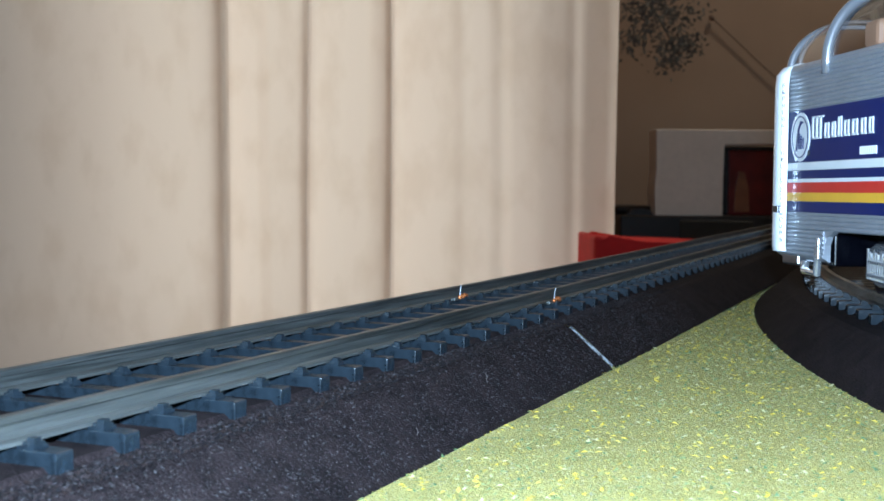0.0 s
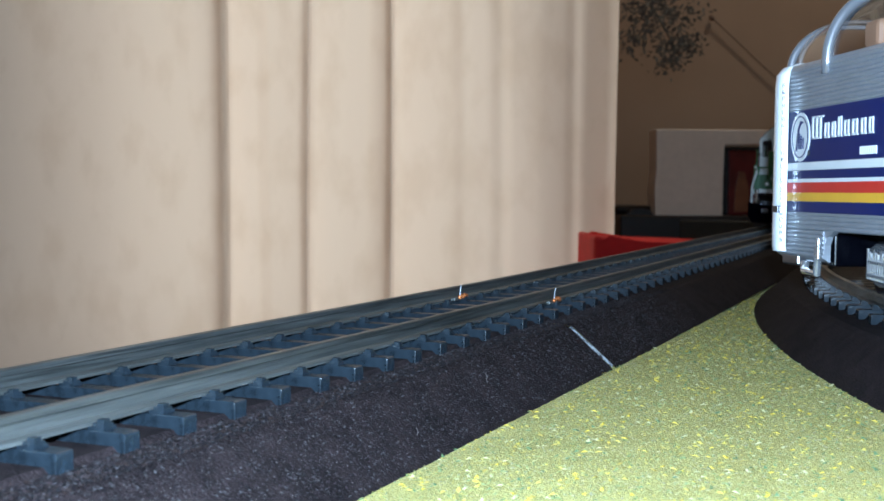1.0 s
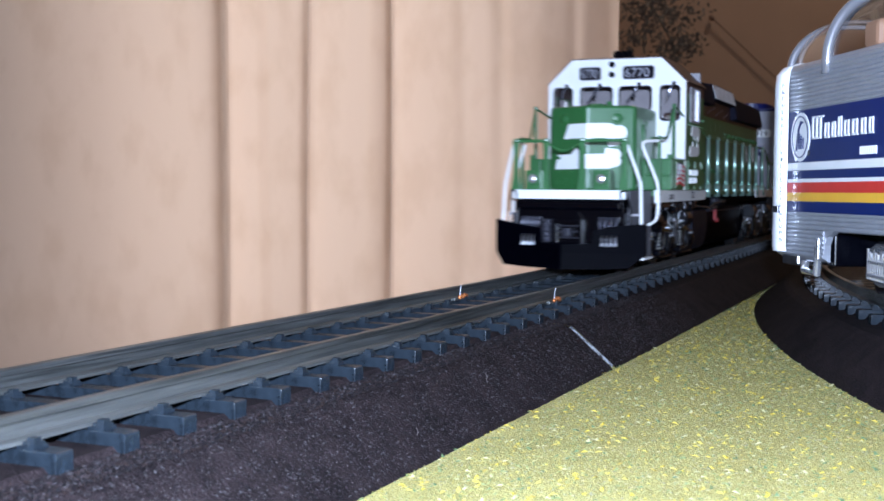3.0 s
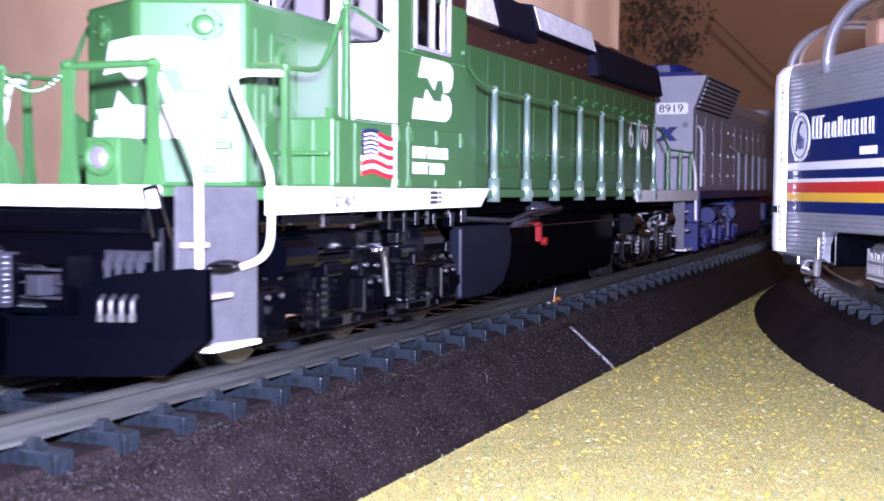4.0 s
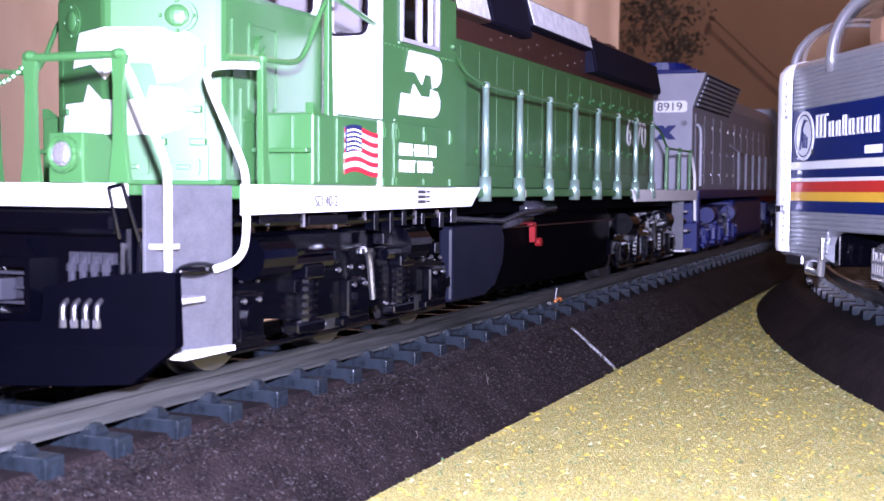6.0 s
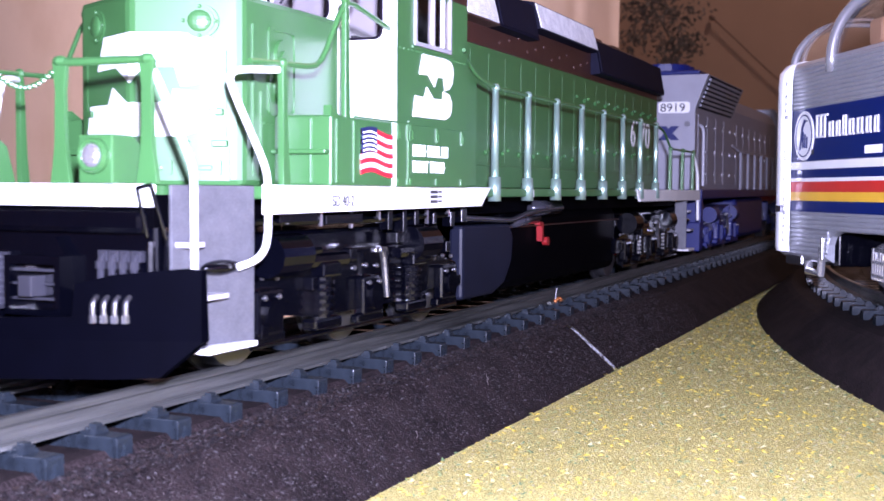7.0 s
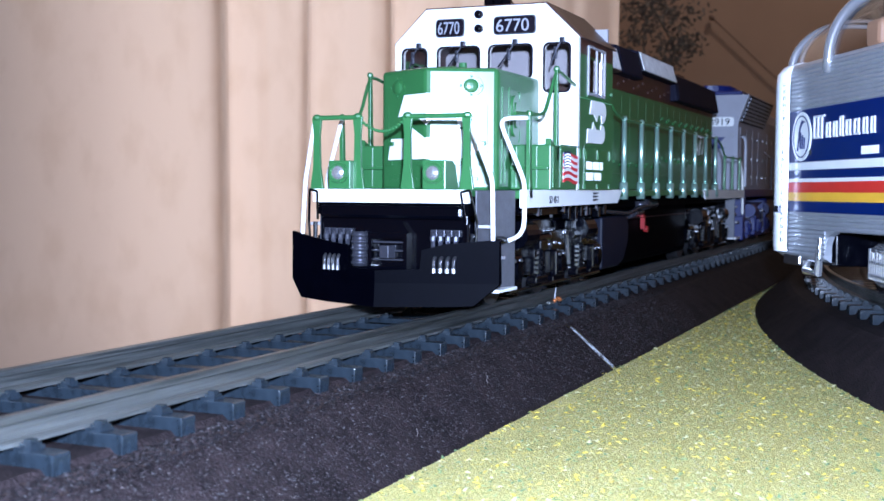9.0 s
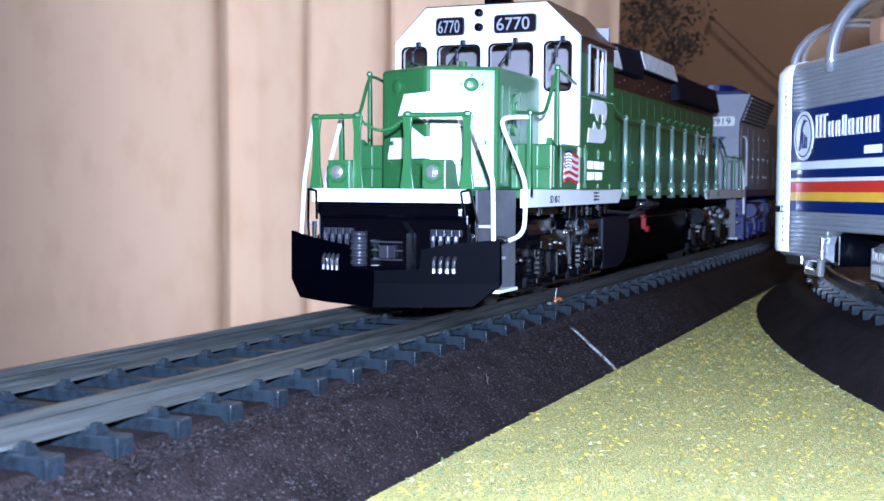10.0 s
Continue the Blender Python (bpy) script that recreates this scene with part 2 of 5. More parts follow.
# ---- tracks: rails and ties ----
RAIL_TOP = RAIL - 0.05
RAIL_PROFILE = [(-1.1, -2.45), (-1.1, -2.1), (-0.3, -1.85), (-0.28, -0.85), (-0.5, -0.65), (-0.5, -0.1), (-0.4, 0), (0.4, 0), (0.5, -0.1), (0.5, -0.65), (0.28, -0.85), (0.3, -1.85), (1.1, -2.1), (1.1, -2.45)]


def rail_mesh(pts, shift, parent):
    b = bmesh.new()
    sweep(b, pts, [(s + shift, u) for s, u in RAIL_PROFILE], True)
    return part("rail", b, rail_steel, parent)


def tie_mesh():
    b = bmesh.new()
    prism(b, [(-14.25, -0.55), (14.6, -0.55), (14.6, 1.15), (14.4, 1.3), (-14.05, 1.3), (-14.25, 1.15)], 0, 0, 2.2, 0.1)
    for y in (-9.1, 9.4):
        for s in (-1, 1):
            box(b, 0.2, 2.0, y + s * 1.85 - 0.85, y + s * 1.85 + 0.85, 1.3, 1.55)
            box(b, 0.45, 1.75, y + s * 2.0 - 0.6, y + s * 2.0 + 0.6, 1.55, 1.85)
            box(b, 0.7, 1.5, y + s * 2.0 - 0.38, y + s * 2.0 + 0.38, 1.85, 2.15)
    ob = part("tie", b, tie_black)
    return ob


def track(label, rails, poses):
    t = empty("railway_track", label, "railway track", "model railway tracks")
    for pts, shift in rails:
        rail_mesh(pts, shift, t)
    first = tie_mesh()
    first.parent = t
    for i, m in enumerate(poses):
        ob = first if i == 0 else new("tie", first.data)
        ob.parent = t
        ob.matrix_basis = m
    return t


straight = [main_at(x, RAIL_TOP) for x in range(-480, 1250, 15)]
tie_poses = []
trng = random.Random(3)
for i in range(-62, 128):
    x = 73.76 + 8.746 * i
    tie_poses.append(Matrix.Translation(Vector((x, 0, BED_TOP - 0.05 + rise(x))) * MM) @ Matrix.Rotation(radians(trng.uniform(-0.5, 0.5)), 4, "Z"))
track("straight model track, nickel rails on black plastic ties", [(straight, -9.1), (straight, 9.4)], tie_poses)
curve = [loop_at(s, RAIL_TOP) for s in range(-1090, 850, 10)]
tie_poses = []
for i in range(-120, 90):
    s = 8.746 * i
    p, q = Vector(loop_at(s, BED_TOP - 0.05)), Vector(loop_at(s + 1, BED_TOP - 0.05))
    tie_poses.append(Matrix.Translation(p * MM) @ Matrix.Rotation(math.atan2(q.y - p.y, q.x - p.x), 4, "Z"))
track("curved model track, nickel rails on black plastic ties", [(curve, -9.1), (curve, 9.4)], tie_poses)

for x, y in ((215.7, -10.6), (213.7, 7.9)):
    j = empty("rail_joiner", "metal rail joiner with copper solder and a feeder pin", "rail joiner", "soldered rail joiners")
    b = bmesh.new()
    box(b, x - 4, x + 4, y - 0.5, y + 0.4, RAIL - 2.5, RAIL - 1.9, 0.15)
    part("joiner", b, rail_steel, j)
    b = bmesh.new()
    for k in range(5):
        ball(b, (x - 1.6 + k * 0.8, y - 0.5, RAIL - 1.9 + 0.2 * (k % 2)), 0.55, 8, (1, 0.8, 0.8))
    part("solder_blob", b, copper, j, "copper-orange solder")
    b = bmesh.new()
    wire(b, [(x - 1.8, y - 0.6, RAIL - 2.2), (x - 1.8, y - 0.6, RAIL - 0.8), (x - 1.4, y - 0.7, RAIL + 0.5)], 0.1, 6)
    part("pin", b, silver, j, "thin bare metal pin")

# crumbled foam between the tie ends
crumb_mat = island_colours("foam_crumbs", [(0.01, 0.006, 0.0055), (0.004, 0.003, 0.003), (0.017, 0.01, 0.008), (0.003, 0.002, 0.003), (0.008, 0.007, 0.008)], 0.8)
bits("foam_crumbs", 14000, 45, 330, -18.6, -13.4, 0.14, 0.9, crumb_mat, "dark brown crumbs of foam round the tie ends", "crumbs", 1.4, lambda x, y: y < 0, BED_TOP - 0.62)
lint_mat = island_colours("slope_grain", [(0.012, 0.008, 0.008), (0.024, 0.016, 0.017), (0.03, 0.025, 0.025), (0.007, 0.006, 0.006), (0.05, 0.046, 0.047), (0.014, 0.01, 0.01), (0.003, 0.002, 0.003), (0.018, 0.012, 0.013)], 0.8)
bits("foam_grain", 26000, 45, 330, -26.6, -13.8, 0.11, 0.9, lint_mat, "coarse open grain of the black foam slope", "foam grain", 1.7, lambda x, y: y < 0, BED_TOP, True)

# ---- the green diesel locomotive: u runs back from the front sill, z up from the railhead ----
loco_green = mat("gloss_green", (0.032, 0.12, 0.034), 0.34, vary=0.1, scale=200, bump=0.012, bscale=2500, spec=0.65)
loco_white = mat("gloss_white", (0.78, 0.78, 0.76), 0.35, vary=0.04, scale=200, bump=0.05, bscale=2500)
roof_brown = mat("roof_brown_black", (0.04, 0.014, 0.009), 0.42, vary=0.25, scale=300, bump=0.2, bscale=2000)
loco_black = mat("satin_black", (0.0007, 0.0008, 0.002), 0.15, vary=0.2, scale=400, bump=0.03, bscale=2000, spec=0.5)
plow_black = mat("plow_navy_black", (0.0004, 0.00045, 0.0016), 0.5, vary=0.3, scale=300, bump=0.02, bscale=1800, spec=0.015)
shutter_black = mat("shutter_black", (0.006, 0.006, 0.014), 0.6, vary=0.2, scale=400, spec=0.06)
guard_navy = mat("guard_navy", (0.006, 0.007, 0.014), 0.4, vary=0.3, scale=200, spec=0.1)
gunmetal = mat("gunmetal", (0.06, 0.06, 0.075), 0.18, metal=0.6, vary=0.2)
tank_black = mat("flat_tank_black", (0.0008, 0.0008, 0.0014), 0.55, vary=0.2, spec=0.01)
step_grey = mat("light_grey_step", (0.085, 0.085, 0.095), 0.45, metal=0.3, vary=0.25, scale=5000, bump=0.08, bscale=6000)
mesh_silver = mat("silver_mesh", (0.8, 0.8, 0.85), 0.45, metal=0.0, vary=0.35, scale=3500, bump=0.8, bscale=5000)
gasket = mat("dark_gasket", (0.006, 0.004, 0.008), 0.5, spec=0.1)
cab_glass = mat("smoked_glass", (0.16, 0.15, 0.15), 0.06, vary=0.5, scale=120, spec=0.8)
wall_grey = mat("cab_wall_grey", (0.3, 0.29, 0.31), 0.6, vary=0.2, scale=150)
lens = mat("clear_lens", (0.75, 0.75, 0.78), 0.2, metal=0.85, vary=0.4, scale=900, emit=0.06)
flag_red = mat("flag_red", (0.6, 0.02, 0.03), 0.4, vary=0.05)
flag_blue = mat("flag_blue", (0.01, 0.014, 0.075), 0.4, vary=0.05)
# stanchion green paled towards metal: the white highlights are put into the colour
rail_green = mat("highlit_green_rail", (0.42, 0.62, 0.52), 0.3, metal=0.75, vary=0.1, coat=0.8)
red_paint = mat("red_paint", (0.22, 0.012, 0.012), 0.35)
digit_grey = mat("digit_grey", (0.3, 0.3, 0.34), 0.4)
grey_ink = mat("grey_ink", (0.035, 0.035, 0.04), 0.5)
steel = mat("bright_steel", (0.3, 0.3, 0.32), 0.28, metal=0.95)

glass = bpy.data.materials.new("dome_glass")
glass.use_nodes = True
gt = glass.node_tree
gt.nodes.remove(gt.nodes["Principled BSDF"])
fres = gt.nodes.new("ShaderNodeFresnel")
fres.inputs[0].default_value = 1.45
clear = gt.nodes.new("ShaderNodeBsdfTransparent")
clear.inputs[0].default_value = (0.93, 0.9, 0.88, 1)
gloss = gt.nodes.new("ShaderNodeBsdfGlossy")
gloss.inputs["Roughness"].default_value = 0.05
mixer = gt.nodes.new("ShaderNodeMixShader")
gt.links.new(fres.outputs[0], mixer.inputs[0])
gt.links.new(clear.outputs[0], mixer.inputs[1])
gt.links.new(gloss.outputs[0], mixer.inputs[2])
gt.links.new(mixer.outputs[0], gt.nodes["Material Output"].inputs[0])

loco = empty("diesel_locomotive", "green, white and black model diesel locomotive with snow plow", "locomotive", "locomotives of the train")


def lp(name, bm, material, label="", parent=None, smooth=False):
    return part(name, bm, material, loco if parent is None else parent, label, smooth)


def rounded(y0, y1, z0, z1, r, n=4):
    """A rounded rectangle, counter-clockwise."""
    pts = []
    for cy, cz, a0 in ((y1 - r, z1 - r, 0), (y0 + r, z1 - r, 90), (y0 + r, z0 + r, 180), (y1 - r, z0 + r, 270)):
        for k in range(n + 1):
            a = radians(a0 + 90 * k / n)
            pts.append((cy + r * math.cos(a), cz + r * math.sin(a)))
    return pts


# frame, deck and sills
b = bmesh.new()
box(b, 1.3, 232, -12.9, 12.9, 18.0, 18.85)
box(b, 13.4, 218, -16.9, 16.9, 17.6, 18.9, 0.2)
lp("deck", b, loco_green)
b = bmesh.new()
box(b, 1.3, 231.5, -12.8, 12.8, 15.0, 17.95)
lp("frame", b, tank_black, "black frame under the deck")
b = bmesh.new()
box(b, 0, 1.2, -13.2, 13.2, 16.9, 19.0, 0.15)
lp("front_sill", b, loco_white, "glossy white front sill")
for s in (-1, 1):
    b = bmesh.new()
    prism(b, [(13.4, 16.1), (71.4, 16.35), (75, 19.0), (13.4, 19.0)], 1, s * 16.7, s * 17.25)
    sill = lp("side_sill", b, loco_white, "white side sill with small grey lettering")
    b = bmesh.new()
    prism(b, [(166, 16.4), (232, 16.4), (232, 19.0), (163, 19.0)], 1, s * 16.7, s * 17.2)
    lp("side_sill", b, loco_white, "white rear side sill")
    for u in (92, 121.5):
        b = bmesh.new()
        box(b, u, u + 2.6, s * 16.8, s * 17.3, 17.5, 18.7, 0.1)
        lp("step_edge", b, loco_white, "white step edge on the walkway")


def lettering(text, u, y, z, size, material, parent, squeeze=1.0):
    """Raised letters on the near side of the loco; they read with growing u."""
    cu = bpy.data.curves.new("lettering", "FONT")
    cu.body, cu.size, cu.extrude = text, size * MM, 0.00004
    ob = bpy.data.objects.new("tmp", cu)
    scene.collection.objects.link(ob)
    bpy.context.view_layer.update()
    me = bpy.data.meshes.new_from_object(ob.evaluated_get(bpy.context.evaluated_depsgraph_get()))
    bpy.data.objects.remove(ob)
    me.materials.append(material)
    o = new("lettering", me)
    o.parent = parent
    o.matrix_basis = Matrix.Translation(Vector((u, y, z)) * MM) @ Matrix.Rotation(radians(90), 4, "X") @ Matrix.Diagonal((squeeze, 1, 1, 1))
    return o


lettering("SD 40-2", 26.7, -17.3, 16.75, 1.75, grey_ink, sill, 0.9)
b = bmesh.new()
for k in range(3):
    box(b, 53.2, 55.4, -17.34, -17.2, 16.9 + k * 0.62, 17.3 + k * 0.62)
    box(b, 55.8, 56.8, -17.34, -17.2, 17.0 + k * 0.62, 17.25 + k * 0.62)
part("builder_plate", b, grey_ink, sill, "small grey maker's block of unreadable lines")

# nose: blunt V in plan, its ridge on the middle line
NOSE_TIP, NOSE_SIDE = 14.3, 19.5
NOSE_SLOPE = (NOSE_SIDE - NOSE_TIP) / 10.6


def on_nose(bm):
    """Bends what is drawn at u = 0 round the two facets of the nose front."""
    for v in bm.verts:
        v.co.x += NOSE_TIP + NOSE_SLOPE * abs(v.co.y)


b = bmesh.new()
prism(b, [(NOSE_TIP, 0.0), (NOSE_SIDE, -10.6), (41, -10.6), (41, 10.6), (NOSE_SIDE, 10.6)], 2, 18.8, 39.0, 0.7)
nose = lp("nose", b, loco_green, "glossy green pointed nose with white emblem")
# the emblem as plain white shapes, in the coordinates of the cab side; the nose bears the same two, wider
EMBLEM = ([(48.8, 35.5), (55.8, 35.6), (57.6, 35.4), (58.5, 34.8), (58.7, 33.9), (58.3, 32.5), (57.2, 31.7), (55.9, 31.5), (55.5, 33.0), (53.4, 33.0), (52.5, 31.7), (50.6, 33.0), (47.8, 32.9)],
          [(46.6, 30.2), (49.4, 30.2), (50.1, 31.5), (52.2, 30.2), (55.2, 30.3), (55.4, 31.3), (57.3, 31.1), (58.2, 30.1), (58.1, 28.9), (57.4, 28.2), (56.0, 27.7), (46.0, 27.6)])
for pts in EMBLEM:
    b = bmesh.new()
    prism(b, [(9.2 - (u - 45.9) / 12.8 * 18.0, 23.9 + (z - 27.6) / 8.0 * 10.9) for u, z in pts], 0, -0.1, 0.06)
    bmesh.ops.bisect_plane(b, geom=list(b.verts) + list(b.edges) + list(b.faces), plane_co=(0, 0, 0), plane_no=(0, 1, 0))
    on_nose(b)
    part("emblem_piece", b, loco_white, nose, "white painted emblem piece")
for s in (-1, 1):
    b = bmesh.new()
    rod(b, (-0.2, s * 6.7, 36.0), (0.2, s * 6.7, 36.0), 1.75, 24)
    rod(b, (-0.3, s * 6.7, 36.0), (-0.1, s * 6.7, 36.0), 1.4, 22)
    ball(b, (-0.25, s * 6.7, 36.0), 1.15, 16, (0.4, 1, 1))
    for dy, dz in ((0, 1.5), (1.5, 0), (-1.5, 0), (0, -1.5)):
        ball(b, (-0.25, s * 6.7 + dy, 36.0 + dz), 0.22, 6)
    on_nose(b)
    part("sand_filler_cap", b, loco_green, nose, "round green filler cap")
    # door leaves, hinges and latches on each facet
    b = bmesh.new()
    for y0, y1, z0, z1 in ((0.6, 9.4, 19.4, 23.0), (8.9, 9.1, 24, 33)):
        for k in range(4):
            a0, a1 = y0 + (y1 - y0) * k / 4, y0 + (y1 - y0) * (k + 1) / 4
            if y1 - y0 < 1 and k:
                break
            box(b, -0.14, 0.05, s * a0, s * (a1 if y1 - y0 > 1 else y1), z0, z1)
    on_nose(b)
    part("nose_door", b, loco_green, nose)
    for y, z in ((2.6, 20.8), (7.2, 20.8)):
        b = bmesh.new()
        plate(b, rounded(s * y - 1.5, s * y + 1.5, z - 0.85, z + 0.85, 0.3), [rounded(s * y - 1.2, s * y + 1.2, z - 0.55, z + 0.55, 0.2)], 0, -0.3, -0.1)
        box(b, -0.32, -0.1, s * y - 0.6, s * y + 0.6, z - 0.3, z + 0.2, 0.08)
        on_nose(b)
        part("latch", b, loco_green, nose, "recessed rectangular latch")
    for y, z in ((1.2, 23.3), (5.0, 23.3), (8.6, 23.3), (8.2, 26.6)):
        b = bmesh.new()
        box(b, -0.55, 0.0, s * y - 0.7, s * y + 0.7, z - 0.35, z + 0.35, 0.1)
        on_nose(b)
        part("hinge", b, loco_green, nose)
    b = bmesh.new()
    y = s * 10.65
    plate(b, rounded(24.4, 30.2, 26.6, 36.2, 0.6), [rounded(24.8, 29.8, 27.0, 35.8, 0.5)], 1, y - 0.15, y + 0.15)
    prism(b, rounded(25.6, 29.0, 28.0, 35.0, 1.65), 1, y - 0.4, y + 0.4)
    prism(b, rounded(26.4, 28.2, 29.4, 33.8, 0.85), 1, y - 0.6, y + 0.6)
    part("classification_light", b, loco_green, nose)
    b = bmesh.new()
    for u, u1, z0, z1 in ((21.2, 21.4, 20, 36), (22.8, 23.0, 20, 29), (23.4, 35.5, 25.6, 25.8)):
        box(b, u, u1, y - 0.15, y + 0.15, z0, z1)
    part("nose_door", b, loco_green, nose)

# sub-base boxes beside the nose
for s in (-1, 1):
    b = bmesh.new()
    box(b, 25.4, 41, s * 10.7, s * 17.9, 19, 26.6, 0.25)
    sb = lp("toolbox", b, loco_green)
    b = bmesh.new()
    for u, w in ((26.4, 0.15), (30.4, 0.2)):
        box(b, u, u + w, s * 17.8, s * 18.05, 19.4, 26.2)
    part("hinge_strip", b, loco_green, sb)
    b = bmesh.new()
    box(b, 24.3, 25.45, s * 11.0, s * 17.7, 22.4, 22.9, 0.12)
    part("ledge", b, loco_green, sb)
    b = bmesh.new()
    for k in range(2):
        box(b, 25.15, 25.45, s * (11.6 + k * 3.6), s * (11.9 + k * 3.6), 19.3, 26.3, 0.08)
    part("front_ribs", b, loco_green, sb)
    b = bmesh.new()
    prism(b, [(25.4, 26.55), (27.4, 26.55), (25.4, 27.6)], 1, s * 16.9, s * 17.85)
    part("corner_gusset", b, loco_green, sb)

# cab
FRONT = [(-18, 19), (18, 19), (18, 46.3), (11.7, 52.4), (-11.7, 52.4), (-18, 46.3)]
FRONT_WINDOWS = ((11.6, 16.4, 36.6), (1.0, 9.2, 39.2), (-9.2, -1.0, 39.2), (-16.4, -11.6, 36.6))
b = bmesh.new()
plate(b, FRONT, [rounded(y0, y1, z0, 45.2, 0.9) for y0, y1, z0 in FRONT_WINDOWS], 0, 40.4, 41.4)
cab_front = lp("cab_front", b, loco_white, "white cab front with four windows and two number boards")
SIDE_HOLE = rounded(46.8, 57.3, 36.9, 43.0, 0.3)
cab_sides = {}
for s in (-1, 1):
    b = bmesh.new()
    plate(b, [(41.4, 19), (63.6, 19), (63.6, 43.4), (41.4, 43.4)], [SIDE_HOLE], 1, s * 17.95, s * 17.2)
    cab_sides[s] = lp("cab_side", b, loco_green, "green cab side with white lettering")
b = bmesh.new()
box(b, 62.6, 63.5, -17.1, 17.1, 19.1, 50.2)
lp("cab_back_wall", b, wall_grey, "pale grey wall inside the cab")
b = bmesh.new()
box(b, 41.5, 62.6, -17.1, 17.1, 19.1, 20.0)
lp("cab_floor", b, wall_grey)
for u0, u1, y0, y1 in ((44.5, 49.5, 2.5, 9.5), (43.0, 46.0, -12.0, -4.0)):
    b = bmesh.new()
    box(b, u0, u1, y0, y1, 20.0, 37.4, 0.4)
    lp("control_stand", b, gunmetal, "dark grey control stand in the cab")
for y in (-11.5, 11.5):
    b = bmesh.new()
    box(b, 52.5, 58.5, y - 3, y + 3, 28.5, 30.5, 0.6)
    box(b, 57.0, 58.6, y - 3, y + 3, 30.5, 39.5, 0.6)
    rod(b, (55.5, y, 20.0), (55.5, y, 28.6), 0.8, 10)
    lp("crew_seat", b, roof_brown, "brown crew seat inside the cab")
b = bmesh.new()
prism(b, [(-17.95, 43.4), (-17.95, 46.3), (-11.7, 52.4), (11.7, 52.4), (17.95, 46.3), (17.95, 43.4), (17.1, 43.4), (17.1, 46.0), (11.3, 51.4), (-11.3, 51.4), (-17.1, 46.0), (-17.1, 43.4)], 0, 41.4, 63.6)
prism(b, [(-18.5, 46.2), (-11.9, 52.7), (11.9, 52.7), (18.5, 46.2), (18.2, 46.0), (11.7, 52.3), (-11.7, 52.3), (-18.2, 46.0)], 0, 40.9, 64.4)
lp("cab_roof", b, roof_brown, "dark brown cab roof")


def front_window(y0, y1, z0, z1, r=0.9):
    b = bmesh.new()
    plate(b, rounded(y0 - 0.22, y1 + 0.22, z0 - 0.22, z1 + 0.22, r + 0.2), [rounded(y0 + 0.08, y1 - 0.08, z0 + 0.08, z1 - 0.08, r)], 0, 40.15, 40.45)
    w = part("window", b, gasket, cab_front, "cab window in a dark gasket")
    b = bmesh.new()
    prism(b, rounded(y0, y1, z0, z1, r), 0, 40.5, 40.56)
    part("pane", b, glass, w, "clear shiny pane").visible_shadow = False
    return w


for y0, y1, z0 in FRONT_WINDOWS:
    w = front_window(y0, y1, z0, 45.2)
    b = bmesh.new()
    y = (y0 + y1) / 2
    reach = 1.0 if y1 - y0 < 6 else 2.2
    wire(b, [(39.9, y - 1.0, 45.7), (39.6, y, 43.9), (39.8, y + reach, 41.2)], 0.16, 6)
    box(b, 39.6, 40.2, y - 0.1, y + 0.5, 42.4, 44.6, 0.1)
    box(b, 39.5, 40.3, y - 1.5, y - 0.6, 45.2, 46.2, 0.15)
    part("wiper", b, gunmetal, w, "thin grey wiper with a small motor")
for y0, y1, grow in ((4.1, 9.5, 0.68), (-9.8, -2.0, 1.0)):
    b = bmesh.new()
    prism(b, rounded(y0, y1, 47.3, 50.3, 0.6), 0, 40.05, 40.5)
    nb = part("number_board", b, gasket, cab_front, "dark number board with pale road number")
    b = bmesh.new()
    prism(b, rounded(y0 - 0.2, y1 + 0.2, 47.1, 50.5, 0.7), 0, 40.25, 40.45)
    part("board_frame", b, steel, nb)
    cu = bpy.data.curves.new("lettering", "FONT")
    cu.body, cu.size, cu.extrude = "6770", 3.25 * MM, 0.00005
    ob = bpy.data.objects.new("tmp", cu)
    scene.collection.objects.link(ob)
    bpy.context.view_layer.update()
    me = bpy.data.meshes.new_from_object(ob.evaluated_get(bpy.context.evaluated_depsgraph_get()))
    bpy.data.objects.remove(ob)
    me.materials.append(digit_grey)
    o = new("lettering", me)
    o.parent = nb
    o.matrix_basis = Matrix.Translation(Vector((40.0, y1 - 0.3, 47.65)) * MM) @ Matrix.Rotation(radians(-90), 4, "Z") @ Matrix.Rotation(radians(90), 4, "X") @ Matrix.Diagonal((grow, 1, 1, 1))
for z in (48.4, 51.0):
    b = bmesh.new()
    rod(b, (40.5, 1.0, z), (39.6, 1.0, z), 0.75, 16)
    h = part("headlight", b, gasket, cab_front, "round headlight, dark when the train backs away")
    b = bmesh.new()
    ball(b, (39.6, 1.0, z), 0.5, 12, (0.5, 1, 1))
    part("lens", b, loco_black, h)
b = bmesh.new()
prism(b, [(9.5, 45.6), (2.5, 45.9), (0, 45.3), (-2.5, 45.9), (-9.5, 45.6), (-9.5, 45.75), (-2.4, 46.05), (0, 45.5), (2.4, 46.05), (9.5, 45.75)], 0, 40.15, 40.45)
part("visor_trim", b, loco_white, cab_front)
